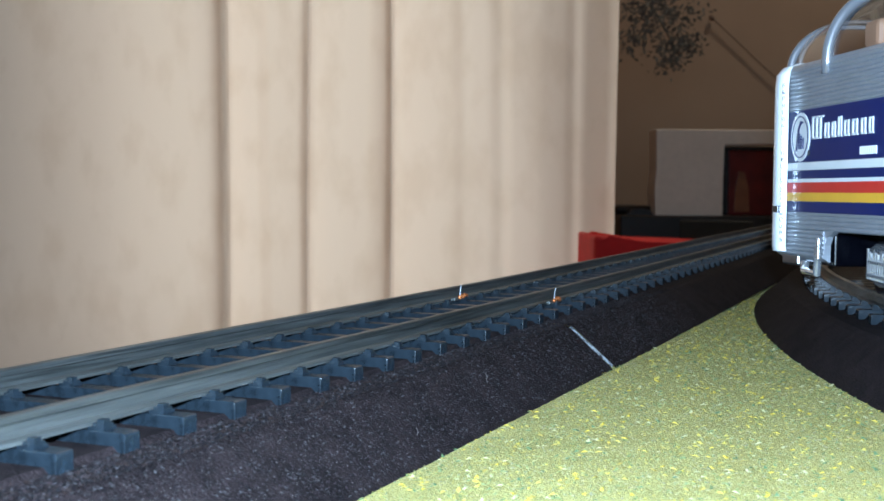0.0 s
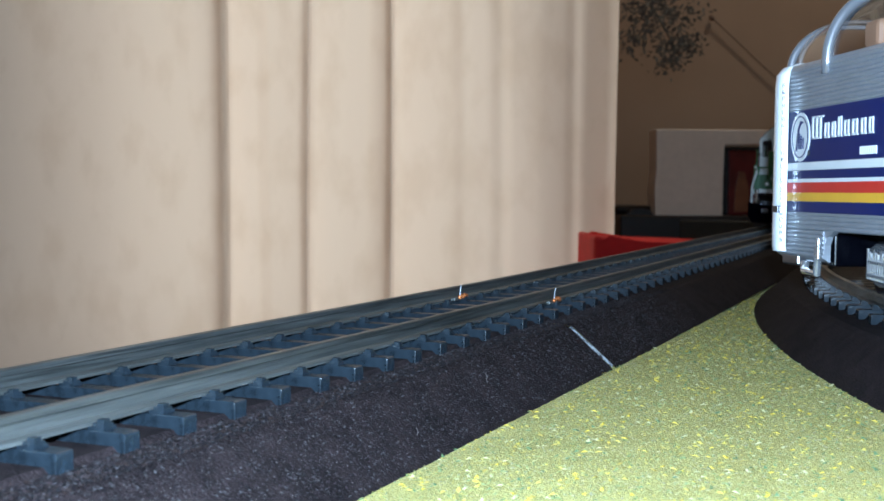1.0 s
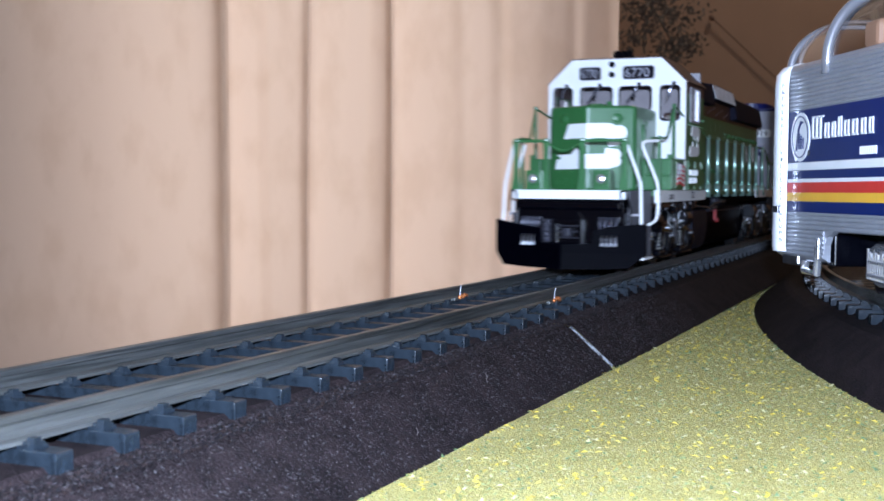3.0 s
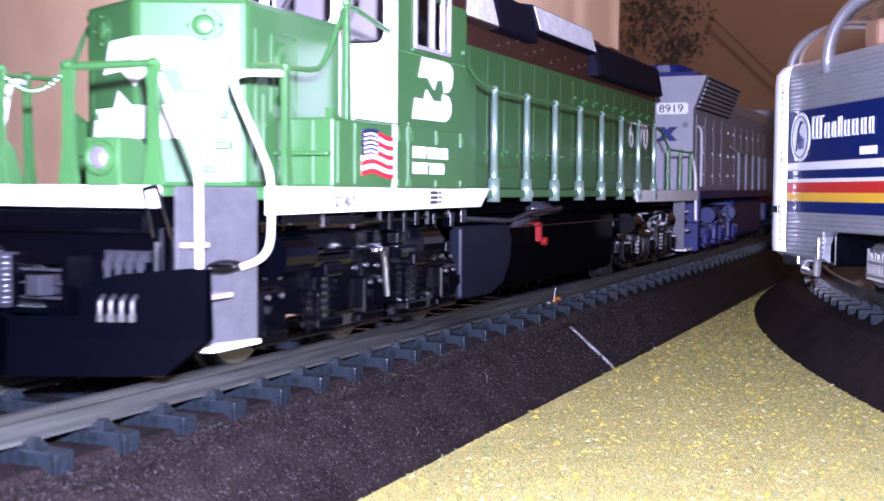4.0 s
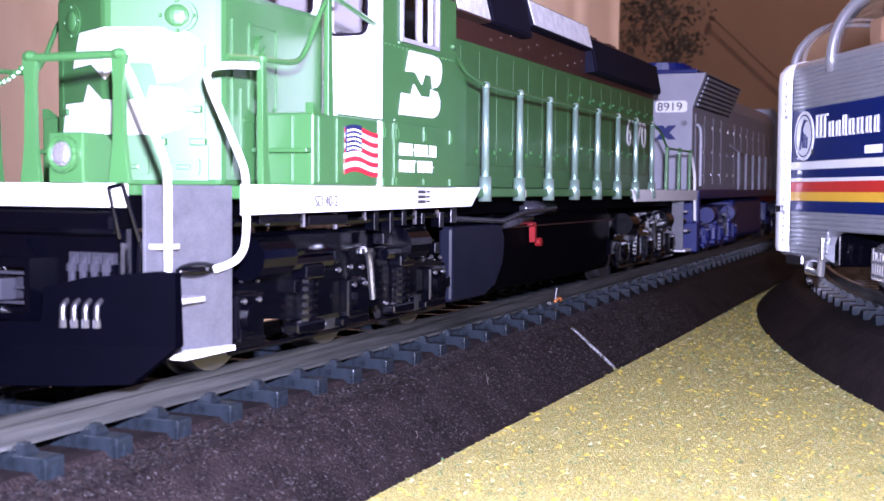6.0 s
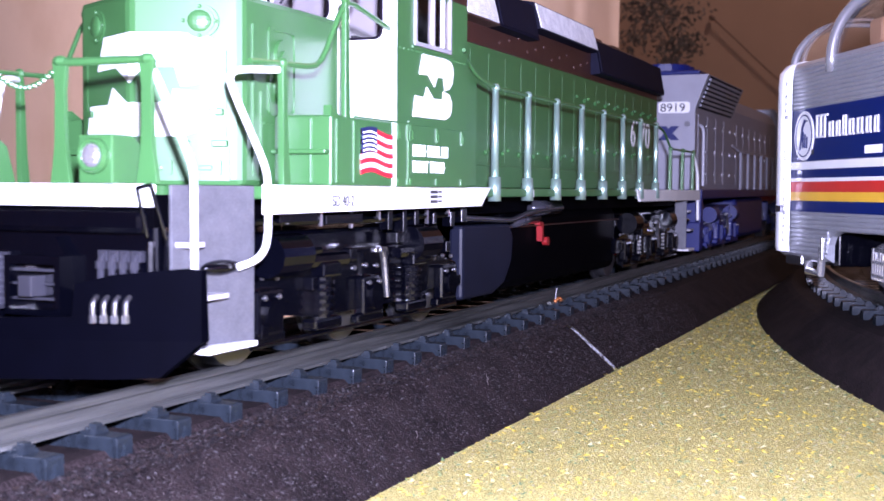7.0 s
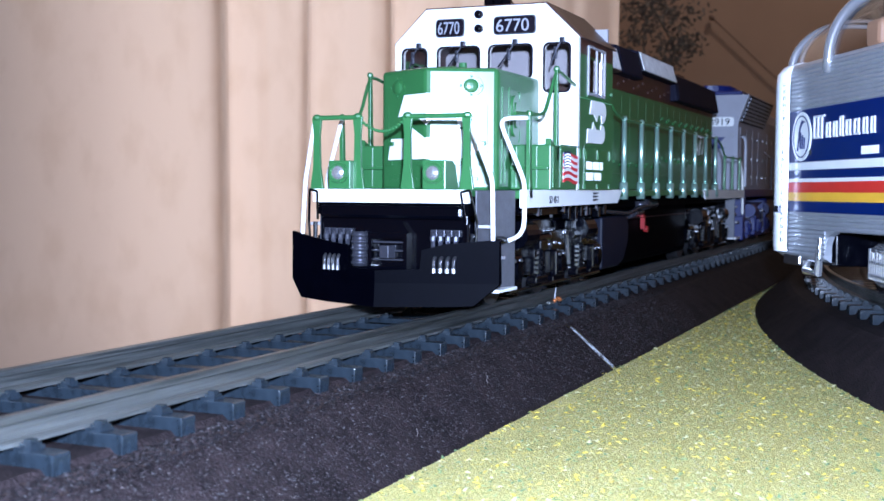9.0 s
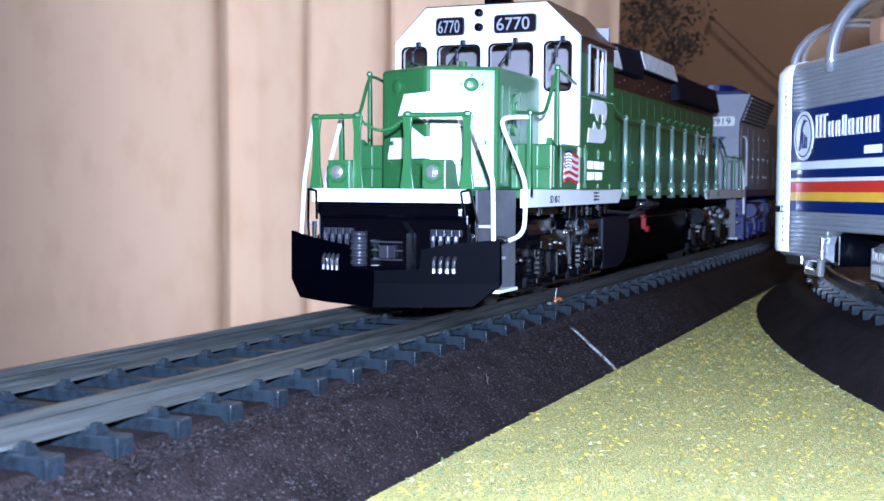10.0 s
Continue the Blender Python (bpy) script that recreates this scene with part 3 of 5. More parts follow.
for s in (-1, 1):
    y = s * 18.0
    b = bmesh.new()
    plate(b, rounded(46.2, 57.6, 36.3, 45.3, 0.3), [rounded(46.7, 51.7, 36.8, 44.9, 0.3), rounded(52.1, 57.2, 36.8, 44.9, 0.3)], 1, y - 0.25, y + 0.25)
    w = part("side_window", b, wall_grey, cab_sides[s], "side window in a bright sliding frame")
    for u0, u1 in ((46.8, 51.4), (52.4, 57.0)):
        b = bmesh.new()
        box(b, u0, u1, y - 0.05, y + 0.05, 36.9, 44.8)
        part("pane", b, glass, w, "clear shiny pane").visible_shadow = False
    b = bmesh.new()
    box(b, 55.2, 55.5, y - 0.2, y + 0.2, 36.9, 44.8)
    part("sash_bar", b, silver, w, "bright upright sash bar")
    b = bmesh.new()
    box(b, 45.6, 58.6, y - 0.2, y + 0.2, 35.9, 36.25, 0.1)
    part("armrest", b, loco_green, cab_sides[s])
    # seams, hinges and rivets of the cab side
    b = bmesh.new()
    for u in (41.6, 44.3, 45.2, 53.2, 61.6):
        box(b, u, u + 0.3, y - 0.12, y + 0.12, 24.6, 26.4)
        box(b, u + 0.5, u + 1.0, y - 0.16, y + 0.16, 24.8, 25.8)
        box(b, u, u + 0.3, y - 0.12, y + 0.12, 19.2, 20.0)
    box(b, 30.4, 63.2, y - 0.1, y + 0.1, 26.55, 26.75)
    box(b, 44.6, 44.8, y - 0.1, y + 0.1, 19.2, 27.0)
    for k in range(18):
        ball(b, (42.2 + k * 1.2, y, 35.6), 0.13, 6)
    part("cab_trim", b, loco_green, cab_sides[s])
    # emblem of plain white shapes
    for pts in EMBLEM:
        b = bmesh.new()
        prism(b, pts, 1, y - 0.08, y + 0.08)
        part("emblem_piece", b, loco_white, cab_sides[s], "white painted emblem piece")
    # two rows of white company lettering as plain bars
    for z, n in ((22.75, 10), (20.75, 8)):
        for k in range(n):
            b = bmesh.new()
            w = 11.2 / 10
            u = 46.2 + k * w * (1.0 if n == 10 else 1.2)
            box(b, u, u + w * 0.17, y - 0.05, y + 0.05, z, z + 1.45)
            if k % 4 != 3:
                box(b, u + w * 0.56, u + w * 0.72, y - 0.05, y + 0.05, z, z + 1.45)
            zz = z + (0.0, 0.62, 1.25)[(k * 2 + n) % 3]
            box(b, u + w * 0.17, u + w * 0.6, y - 0.05, y + 0.05, zz, zz + 0.18)
            part("letter_bar", b, loco_white, cab_sides[s])
# the flag decal on the near and far side
for s in (-1, 1):
    y = s * 17.95
    flag = new("flag_decal")
    flag.parent = loco
    for k in range(9):
        b = bmesh.new()
        n = 8
        lo, hi = [], []
        for j in range(n + 1):
            u = 32.2 + 8.1 * j / n
            wv = 0.32 * math.sin(j / n * 5.2)
            z = 20.3 + 0.56 * k + wv
            lo.append((u, z))
            hi.append((u, z + 0.565))
        prism(b, lo + hi[::-1], 1, y - 0.1, y + 0.1)
        part("stripe", b, flag_red if k % 2 == 0 else loco_white, flag, "")
    b = bmesh.new()
    pts = []
    for j in range(5):
        pts.append((32.2 + 0.95 * j, 22.6 + 0.32 * math.sin(0.65 * j * 0.9)))
    pts += [(p, q + 2.85) for p, q in pts[::-1]]
    prism(b, pts, 1, y - 0.16, y + 0.16)
    canton = part("canton", b, flag_blue, flag, "blue field of the flag with white dots")
    b = bmesh.new()
    for j in range(6):
        for k in range(5):
            ball(b, (32.6 + 0.6 * j, y + s * 0.15, 23.0 + 0.5 * k + 0.2 * math.sin(j * 0.6)), 0.15, 5)
    part("star_dots", b, loco_white, canton)

# the road number on the hood
lettering("6770", 181.5, -10.85, 29.0, 9.0, loco_white, cab_sides[-1], 1.05)
b = bmesh.new()
box(b, 23, 27, -1.6, 2.0, 38.8, 39.9, 0.3)
rod(b, (21.5, -3.5, 38.9), (21.5, -3.5, 40.2), 0.7, 10)
box(b, 28, 31, 3.0, 5.0, 38.8, 39.6, 0.2)
part("nose_fitting", b, loco_green, nose, "small green fittings on the nose top")

# horn on the cab roof
b = bmesh.new()
for k, y in enumerate((-1.6, 0, 1.6)):
    rod(b, (47, y, 54.2), (51, y, 54.2), 1.1, 10, 0.35)
box(b, 49.5, 51.5, -2.2, 2.2, 52.4, 54.0, 0.2)
lp("horn", b, loco_black, "black horn cluster")

# long hood
b = bmesh.new()
prism(b, [(-10.5, 18.9), (10.5, 18.9), (10.5, 41.2), (-10.5, 41.2)], 0, 63.6, 209)
hood = lp("long_hood", b, loco_green, "green long hood with many doors")
b = bmesh.new()
prism(b, [(-10.5, 41.2), (10.5, 41.2), (10.5, 46.6), (8.0, 51.0), (-8.0, 51.0), (-10.5, 46.6)], 0, 63.6, 209, 0.2)
hood_roof = lp("hood_roof", b, roof_brown, "dark brown hood roof")
for s in (-1, 1):
    b = bmesh.new()
    box(b, 63.7, 73, s * 10.5, s * 15.8, 19, 36.0, 0.3)
    part("cabinet", b, loco_green, hood)
    b = bmesh.new()
    box(b, 73.2, 205, s * 10.5, s * 11.4, 19, 22.6, 0.2)
    part("ledge", b, loco_green, hood)
    for k in range(17):
        u = 75.5 + k * 7.8
        b = bmesh.new()
        box(b, u, u + 7.6, s * 10.4, s * 10.54, 23.2, 40.2)
        d = part("hood_door", b, loco_green, hood)
        b = bmesh.new()
        for z in (26.5, 36.5) if k > 7 else (24.6,):
            ball(b, (u + 6.2, s * 10.85, z), 0.45, 7, (1, 0.7, 1))
            ball(b, (u + 1.0, s * 10.8, z + 0.6), 0.3, 6)
        part("latch", b, loco_green, d)
    # brake grids, filters and the flared radiator on the roof shoulders
    for u0, u1, z0, z1, m, label in ((77, 90, 44.4, 49.8, mesh_silver, "silver filter mesh"), (91.5, 109.5, 44.4, 50.6, shutter_black, "black intake"),
                                     (111, 146.5, 46.4, 51.3, mesh_silver, "silver brake grid mesh"), (150, 207, 42.3, 49.2, shutter_black, "black radiator shutters")):
        flare = [(s * 10.4, z0), (s * 12.6, z0 + 0.2), (s * 11.4, z1), (s * 8.0, z1 + 0.6)]
        b = bmesh.new()
        prism(b, flare, 0, u0 - 0.8, u1 + 0.8)
        g = part("roof_housing", b, shutter_black if u0 != 77 else roof_brown, hood_roof)
        b = bmesh.new()
        prism(b, [(s * 12.62, z0 + 0.5), (s * 12.8, z0 + 0.5), (s * 11.62, z1 - 0.2), (s * 11.45, z1 - 0.2)], 0, u0, u1)
        part("grille", b, m, g, label)
    b = bmesh.new()
    for k in range(22):
        ball(b, (96 + k * 4.6, s * 10.55, 42.6 + (k % 3) * 0.9), 0.3, 6)
    part("rivet_row", b, roof_brown, hood_roof)
for u in (118, 132, 158, 174, 190):
    b = bmesh.new()
    rod(b, (u, 0, 50.9), (u, 0, 52.4), 5.6, 24)
    rod(b, (u, 0, 52.3), (u, 0, 52.9), 4.6, 20)
    part("roof_fan", b, roof_brown, hood_roof, "round roof fan")
b = bmesh.new()
box(b, 98, 106, -3, 3, 50.9, 53.0, 0.4)
part("exhaust_stack", b, loco_black, hood_roof)

# handrails along the sides
STAN = [77.9 + 14.8 * k for k in range(8)]
for s in (-1, 1):
    y = s * 16.75
    for k, u in enumerate(STAN):
        b = bmesh.new()
        rod(b, (u, y, 20.5), (u, y, 33.4), 0.62, 14, 0.5)
        rod(b, (u, y, 17.0), (u, y, 20.6), 1.0, 14, 0.9)
        ball(b, (u, y, 33.7), 0.66, 10)
        lp("stanchion", b, rail_green, smooth=True)
    for k, u in enumerate((197.0, 211.0, 224.0)):
        b = bmesh.new()
        prism(b, [(u - 0.7, 16.9), (u + 0.7, 16.9), (u + 0.4, 28.6), (u - 0.4, 28.6)], 1, y - 0.35, y + 0.35)
        ball(b, (u, y, 28.8), 0.6, 8)
        lp("stanchion", b, loco_green)
    b = bmesh.new()
    wire(b, [(61.8, s * 18.2, 37.4), (66.5, y, 36.6), (70.5, y, 34.6)] + [(u, y, 33.7) for u in STAN] + [(190, y, 32.5), (197, y, 28.8), (211, y, 28.8), (224, y, 28.8)], 0.28)
    lp("handrail", b, loco_green, "thin green side handrail")
    b = bmesh.new()
    wire(b, [(224, y, 28.8), (230, y, 24), (231.5, y, 11)], 0.38)
    lp("grab_pole", b, loco_white, "white rear grab pole")
    # the tall stanchion beside the nose, and its rail
    b = bmesh.new()
    prism(b, [(28.6, 24.0), (29.9, 24.0), (29.3, 39.0), (28.6, 39.0)], 1, s * 17.6 - 0.3, s * 17.6 + 0.3, 0.08)
    ball(b, (28.9, s * 17.6, 39.4), 0.6, 8)
    lp("stanchion", b, loco_green)
    b = bmesh.new()
    prism(b, [(16.6, 17.6), (18.2, 17.6), (17.6, 22), (17.2, 31), (16.5, 31), (16.6, 22)], 1, s * 16.9 - 0.35, s * 16.9 + 0.35, 0.08)
    ball(b, (16.9, s * 16.9, 31.2), 0.6, 8)
    lp("stanchion", b, loco_green)
    b = bmesh.new()
    wire(b, [(40.4, s * 17.4, 37.6), (28.9, s * 17.6, 39.4), (24.0, s * 17.2, 31.4), (16.9, s * 16.9, 31.2), (12, s * 16.2, 31.0)], 0.3)
    lp("handrail", b, loco_green, "thin green handrail beside the nose")
    b = bmesh.new()
    wire(b, [(16.4, s * 16.8, 30.5), (12.6, s * 14.7, 30.3), (11.5, s * 14.3, 29.8), (11.2, s * 14.4, 28.8), (12.6, s * 17.3, 21.4), (12.9, s * 17.7, 19.6), (12.9, s * 17.7, 13.6), (12.3, s * 17.4, 12.2), (11.3, s * 16.9, 11.5), (9.6, s * 16.3, 11.1)], 0.37, 10)
    lp("grab_pole", b, loco_white, "bent white grab pole", smooth=True)
    b = bmesh.new()
    wire(b, [(0.6, s * 13.2, 29.2), (0.9, s * 13.5, 28.6), (2.7, s * 15.9, 21.0), (2.8, s * 16.1, 19.8), (2.4, s * 16.4, 11.2)], 0.37, 10)
    lp("grab_pole", b, loco_white, "white grab pole at the front step", smooth=True)

# handrails across the front
for y, h in ((12.6, 30.1), (5.4, 30.2), (-3.1, 30.2), (-12.85, 30.1)):
    b = bmesh.new()
    prism(b, [(y - 1.15, 19), (y + 1.15, 19), (y + 0.62, 22.5), (y + 0.5, 27.5), (y + 0.85, h), (y - 0.85, h), (y - 0.5, 27.5), (y - 0.62, 22.5)], 0, 0.2, 0.75, 0.08)
    ball(b, (0.4, y, h + 0.05), 0.75, 8, (0.8, 1.1, 0.7))
    lp("stanchion", b, loco_green)
for y0, y1 in ((12.6, 5.4), (-3.1, -12.85)):
    b = bmesh.new()
    wire(b, [(0.4, y0, 30.1), (0.4, y1, 30.1)], 0.4)
    lp("handrail", b, loco_green, "green front handrail")
b = bmesh.new()
for k in range(15):
    t = k / 14
    ball(b, (0.4, 5.0 - 7.6 * t, 29.6 - 1.7 * math.sin(math.pi * t)), 0.33, 6, (0.7, 1.2, 0.8))
lp("safety_chain", b, loco_green, "sagging green safety chain")

# ditch lights on the porch
for y in (-8.0, 8.0):
    b = bmesh.new()
    prism(b, [(-0.8, 19), (4.6, 19), (3.4, 22.6), (2.2, 23.4), (-0.8, 23.4)], 1, y - 1.9, y + 1.9, 0.15)
    rod(b, (-1.3, y, 21.5), (-0.7, y, 21.5), 1.65, 18)
    d = lp("ditch_light", b, loco_green, "round ditch light in a green housing")
    b = bmesh.new()
    ball(b, (-1.3, y, 21.5), 1.1, 14, (0.5, 1, 1))
    part("lens", b, lens, d, "clear shiny lens")
    b = bmesh.new()
    for k in range(16):
        a0, a1 = k * math.pi / 8, (k + 1) * math.pi / 8
        rod(b, (-1.35, y + 1.35 * math.cos(a0), 21.5 + 1.35 * math.sin(a0)), (-1.35, y + 1.35 * math.cos(a1), 21.5 + 1.35 * math.sin(a1)), 0.22, 6)
    part("lens_ring", b, loco_green, d)

# pilot, hoses, coupler and plow
def plow_u(y):
    return -4.6 + 0.345 * abs(y)


b = bmesh.new()
box(b, 1.6, 3.0, -12.6, 12.6, 4, 16.6, 0.2)
box(b, 0.3, 1.7, -12.2, 12.2, 14.4, 16.6, 0.6)
prism(b, [(-0.8, 12.2), (-3.4, 12.2), (-2.1, 14.0)], 0, 0.6, 1.7)
lp("pilot", b, loco_black, "black pilot plate with brackets")
for s in (-1, 1):
    b = bmesh.new()
    for p, q in (((0.6, 12.6, 14.2), (-0.3, 12.2, 18.6)), ((-0.3, 12.2, 18.6), (-0.2, 13.6, 18.9)), ((-0.2, 13.6, 18.9), (1.0, 14.4, 14.0)), ((1.0, 14.4, 14.0), (1.0, 14.2, 11.0))):
        rod(b, (p[0], s * p[1], p[2]), (q[0], s * q[1], q[2]), 0.2, 8)
    wire(b, [(0.6, s * 13.0, 13.8), (0.5, s * 13.0, 8)], 0.35, 6)
    lp("cut_lever", b, loco_black, "thin black uncoupling lever")
    for k in range(4):
        y = s * (7.3 + k * 1.25)
        b = bmesh.new()
        wire(b, [(1.6, y, 12.5), (0.9, y, 12.4), (0.7, y, 11.6), (0.7, y, 9.4)], 0.36, 8)
        rod(b, (0.7, y, 11.9), (0.7, y, 11.2), 0.5, 8)
        box(b, 0.9, 1.7, y - 0.55, y + 0.55, 11.8, 12.9, 0.1)
        lp("air_hose", b, gunmetal, "short air hose with a bright fitting")
        if k < 4:
            b = bmesh.new()
            yy = s * ((8.6 if s < 0 else 7.4) + k * 0.95)
            uu = plow_u(yy)
            wire(b, [(uu + 0.4, yy, 8.9), (uu - 0.35, yy, 8.5), (uu - 0.45, yy, 7.8), (uu - 0.35, yy, 6.7)], 0.27, 8)
            rod(b, (uu - 0.4, yy, 7.2), (uu - 0.38, yy, 6.5), 0.36, 8)
            lp("air_hose", b, steel, "short air hose with a bright fitting")
b = bmesh.new()
plate(b, [(-3.3, 6.6), (3.3, 6.6), (3.3, 12.2), (-3.3, 12.2)], [[(-2.7, 7.2), (2.7, 7.2), (2.7, 11.4), (-2.7, 11.4)]], 0, -0.2, 2.0)
cp = lp("coupler_pocket", b, loco_black, "black coupler pocket with cross plates")
for z in (8.0, 9.4, 10.7):
    b = bmesh.new()
    box(b, 0.2, 2, -2.7, 2.7, z, z + 0.3, 0.08)
    part("cross_plate", b, gunmetal, cp)
b = bmesh.new()
prism(b, [(2, -0.9), (0.4, -1.1), (-1.0, -0.6), (-1.1, 0.9), (-0.2, 1.4), (0.2, 0.7), (2, 0.9)], 2, 8.4, 10.4, 0.15)
part("coupler", b, gunmetal, cp, "dull steel coupler knuckle")
b = bmesh.new()
turn = [(1.3, 7.0)]
for k in range(5):
    turn += [(1.3, 7.3 + k * 1.1), (1.5, 7.4 + k * 1.1), (1.5, 7.65 + k * 1.1), (1.3, 7.75 + k * 1.1)]
turn += [(1.3, 12.4)]
rings = [[b.verts.new((1.0 + r * math.cos(a * math.pi / 8), 5.3 + r * math.sin(a * math.pi / 8), z)) for a in range(16)] for r, z in turn]
for r0, r1 in zip(rings, rings[1:]):
    for a in range(16):
        b.faces.new((r0[a], r0[(a + 1) % 16], r1[(a + 1) % 16], r1[a]))
b.faces.new(rings[0])
b.faces.new(rings[-1])
lp("pilot_cylinder", b, gunmetal, "upright ribbed metal cylinder beside the coupler", smooth=True)



b = bmesh.new()
TOP = [(-17.7, 11.3), (-16, 11.4), (-10, 10.8), (-6.7, 9.9), (-6.4, 7.0), (0, 6.8), (5.4, 7.0), (5.6, 10.4), (10, 10.8), (16, 11.8), (17.8, 12.2)]
BOT = [(-17.7, 4.8), (-14.2, 1.6), (-10, 1.4), (0, 1.3), (10, 1.4), (15.6, 1.7), (17.8, 4.6)]
ys = sorted({y for y, z in TOP + BOT} | {-17.0 + k for k in range(35)})
rows = []
for y in ys:
    u = plow_u(y)
    zt, zb = np.interp(y, *zip(*TOP)), np.interp(y, *zip(*BOT))
    zm = 4.9
    lean = 0.35 * (zm - zb) / (zm - 1.3)
    rows.append([b.verts.new((u + 0.1 - lean, y, zb)), b.verts.new((u + 0.1, y, zm)), b.verts.new((u + 0.1, y, zt)), b.verts.new((u + 0.9, y, zt)), b.verts.new((u + 1.3, y, zm)), b.verts.new((u + 1.1 - lean, y, zb))])
for r0, r1 in zip(rows, rows[1:]):
    for j in range(6):
        b.faces.new((r0[j], r0[(j + 1) % 6], r1[(j + 1) % 6], r1[j]))
b.faces.new(rows[0])
b.faces.new(rows[-1])
lp("snow_plow", b, plow_black, "black V-shaped snow plow under the pilot")

# steps at the corners
for s in (-1, 1):
    for e in (0, 1):
        fl = (lambda u: u) if e == 0 else (lambda u: 232.5 - u)
        b = bmesh.new()
        prism(b, [(fl(3.0), s * 13.5), (fl(12.7), s * 16.2), (fl(12.9), s * 16.1), (fl(12.9), s * 13.2), (fl(3.0), s * 13.2)], 2, 3.6, 18.9, 0.05)
        st = lp("step_well", b, step_grey, "light grey step well plate")
        b = bmesh.new()
        ball(b, (fl(8.6), s * 15.1, 11.1), 1.0, 14, (3.2, 0.95, 0.75))
        part("oval_slot", b, loco_black, st, "dark oval casting on the step plate", smooth=True)
        for z, u0, u1, w in ((8.5, 3.6, 8.2, 2.6), (13.4, 3.4, 5.4, 1.8), (3.5, 4.4, 12.6, 3.0)):
            b = bmesh.new()
            box(b, fl(u0), fl(u1), s * 13.4, s * (13.7 + w), z - 0.25, z + 0.25, 0.08)
            part("step", b, loco_white if z == 3.5 else wall_grey, st, "white-edged lowest step" if z == 3.5 else "")

# underframe: fuel tank and air gear
b = bmesh.new()
box(b, 94, 164, -12.2, 12.2, 2.2, 15.4, 1.6)
tank = lp("fuel_tank", b, tank_black, "glossy black fuel tank")
for s in (-1, 1):
    b = bmesh.new()
    prism(b, [(73, 13.4), (93, 13.4), (95, 11.0), (94.3, 7.2), (91, 3.8), (86, 2.5), (73, 2.5)], 1, s * 11.5, s * 13.7, 0.5)
    part("tank_guard", b, guard_navy, tank, "rounded dark tank guard")
    b = bmesh.new()
    wire(b, [(94, s * 13.0, 12.6), (164, s * 13.0, 12.6)], 0.13, 6)
    part("pipe", b, roof_brown, tank, "thin red-brown pipe")
    b = bmesh.new()
    prism(b, [(108.6, 13.3), (110.6, 13.1), (110.8, 9.9), (109.9, 9.8), (109.7, 12.4), (108.6, 12.7)], 1, s * 12.6, s * 13.6)
    rod(b, (113.4, s * 12.6, 9.7), (113.4, s * 13.6, 9.7), 0.75, 14)
    part("fuel_cutoff", b, red_paint, tank, "red fuel cut-off tag")
    b = bmesh.new()
    wire(b, [(72, s * 14, 14.6), (92, s * 14.4, 13.8), (100, s * 14.6, 15.0), (118, s * 14.6, 15.6)], 0.45, 8)
    rod(b, (104, s * 13.6, 15.6), (118, s * 13.6, 15.6), 1.3, 12)
    rod(b, (96, s * 13.2, 13.4), (108, s * 13.2, 13.9), 0.9, 10)
    part("air_pipe", b, gunmetal, tank, "glossy dark metal air pipe", smooth=True)
    b = bmesh.new()
    for u, w, z0, z1 in ((30, 9, 14.6, 15.8), (46, 1.2, 13.6, 16), (50.4, 1.0, 13, 16), (54, 1.2, 14, 16), (60, 1.0, 14, 15.6), (66, 1.4, 13.5, 15.6), (20, 8, 15, 16), (70, 2, 14, 16)):
        box(b, u, u + w, s * 13.4, s * 14.8, z0, z1, 0.12)
    wire(b, [(16, s * 14, 15.2), (40, s * 14.2, 14.9), (72, s * 14.2, 15.2)], 0.4, 6)
    lp("frame_gear", b, loco_black, "small black brackets and pipes under the sill")
    for k in range(7):
        b = bmesh.new()
        u = 22 + k * 7.3
        rod(b, (u, s * 14.4, 15.9), (u, s * 14.4, 14.9 - (k % 3) * 0.4), 0.28, 6)
        lp("pipe_stub", b, steel, "short bright pipe stub")

# six-wheel trucks
wheel_sets = []


def wheel_set(parent, u, group=None):
    ax = new("wheel_set")
    ax.parent = parent
    ax.location = Vector((u, 0, 5.75)) * MM
    for s in (-1, 1):
        b = bmesh.new()
        rod(b, (0, s * 7.4, 0), (0, s * 10.0, 0), 5.75, 28)
        rod(b, (0, s * 7.0, 0), (0, s * 7.5, 0), 6.4, 28)
        for k in range(4):
            a = k * math.pi / 2
            ball(b, (3.4 * math.cos(a), s * 10.0, 3.4 * math.sin(a)), 0.5, 6)
        part("wheel", b, steel, ax, "dull steel flanged wheel")
    b = bmesh.new()
    rod(b, (0, -7.2, 0), (0, 7.2, 0), 1.2, 10)
    part("axle", b, steel, ax)
    wheel_sets.append((ax, u))


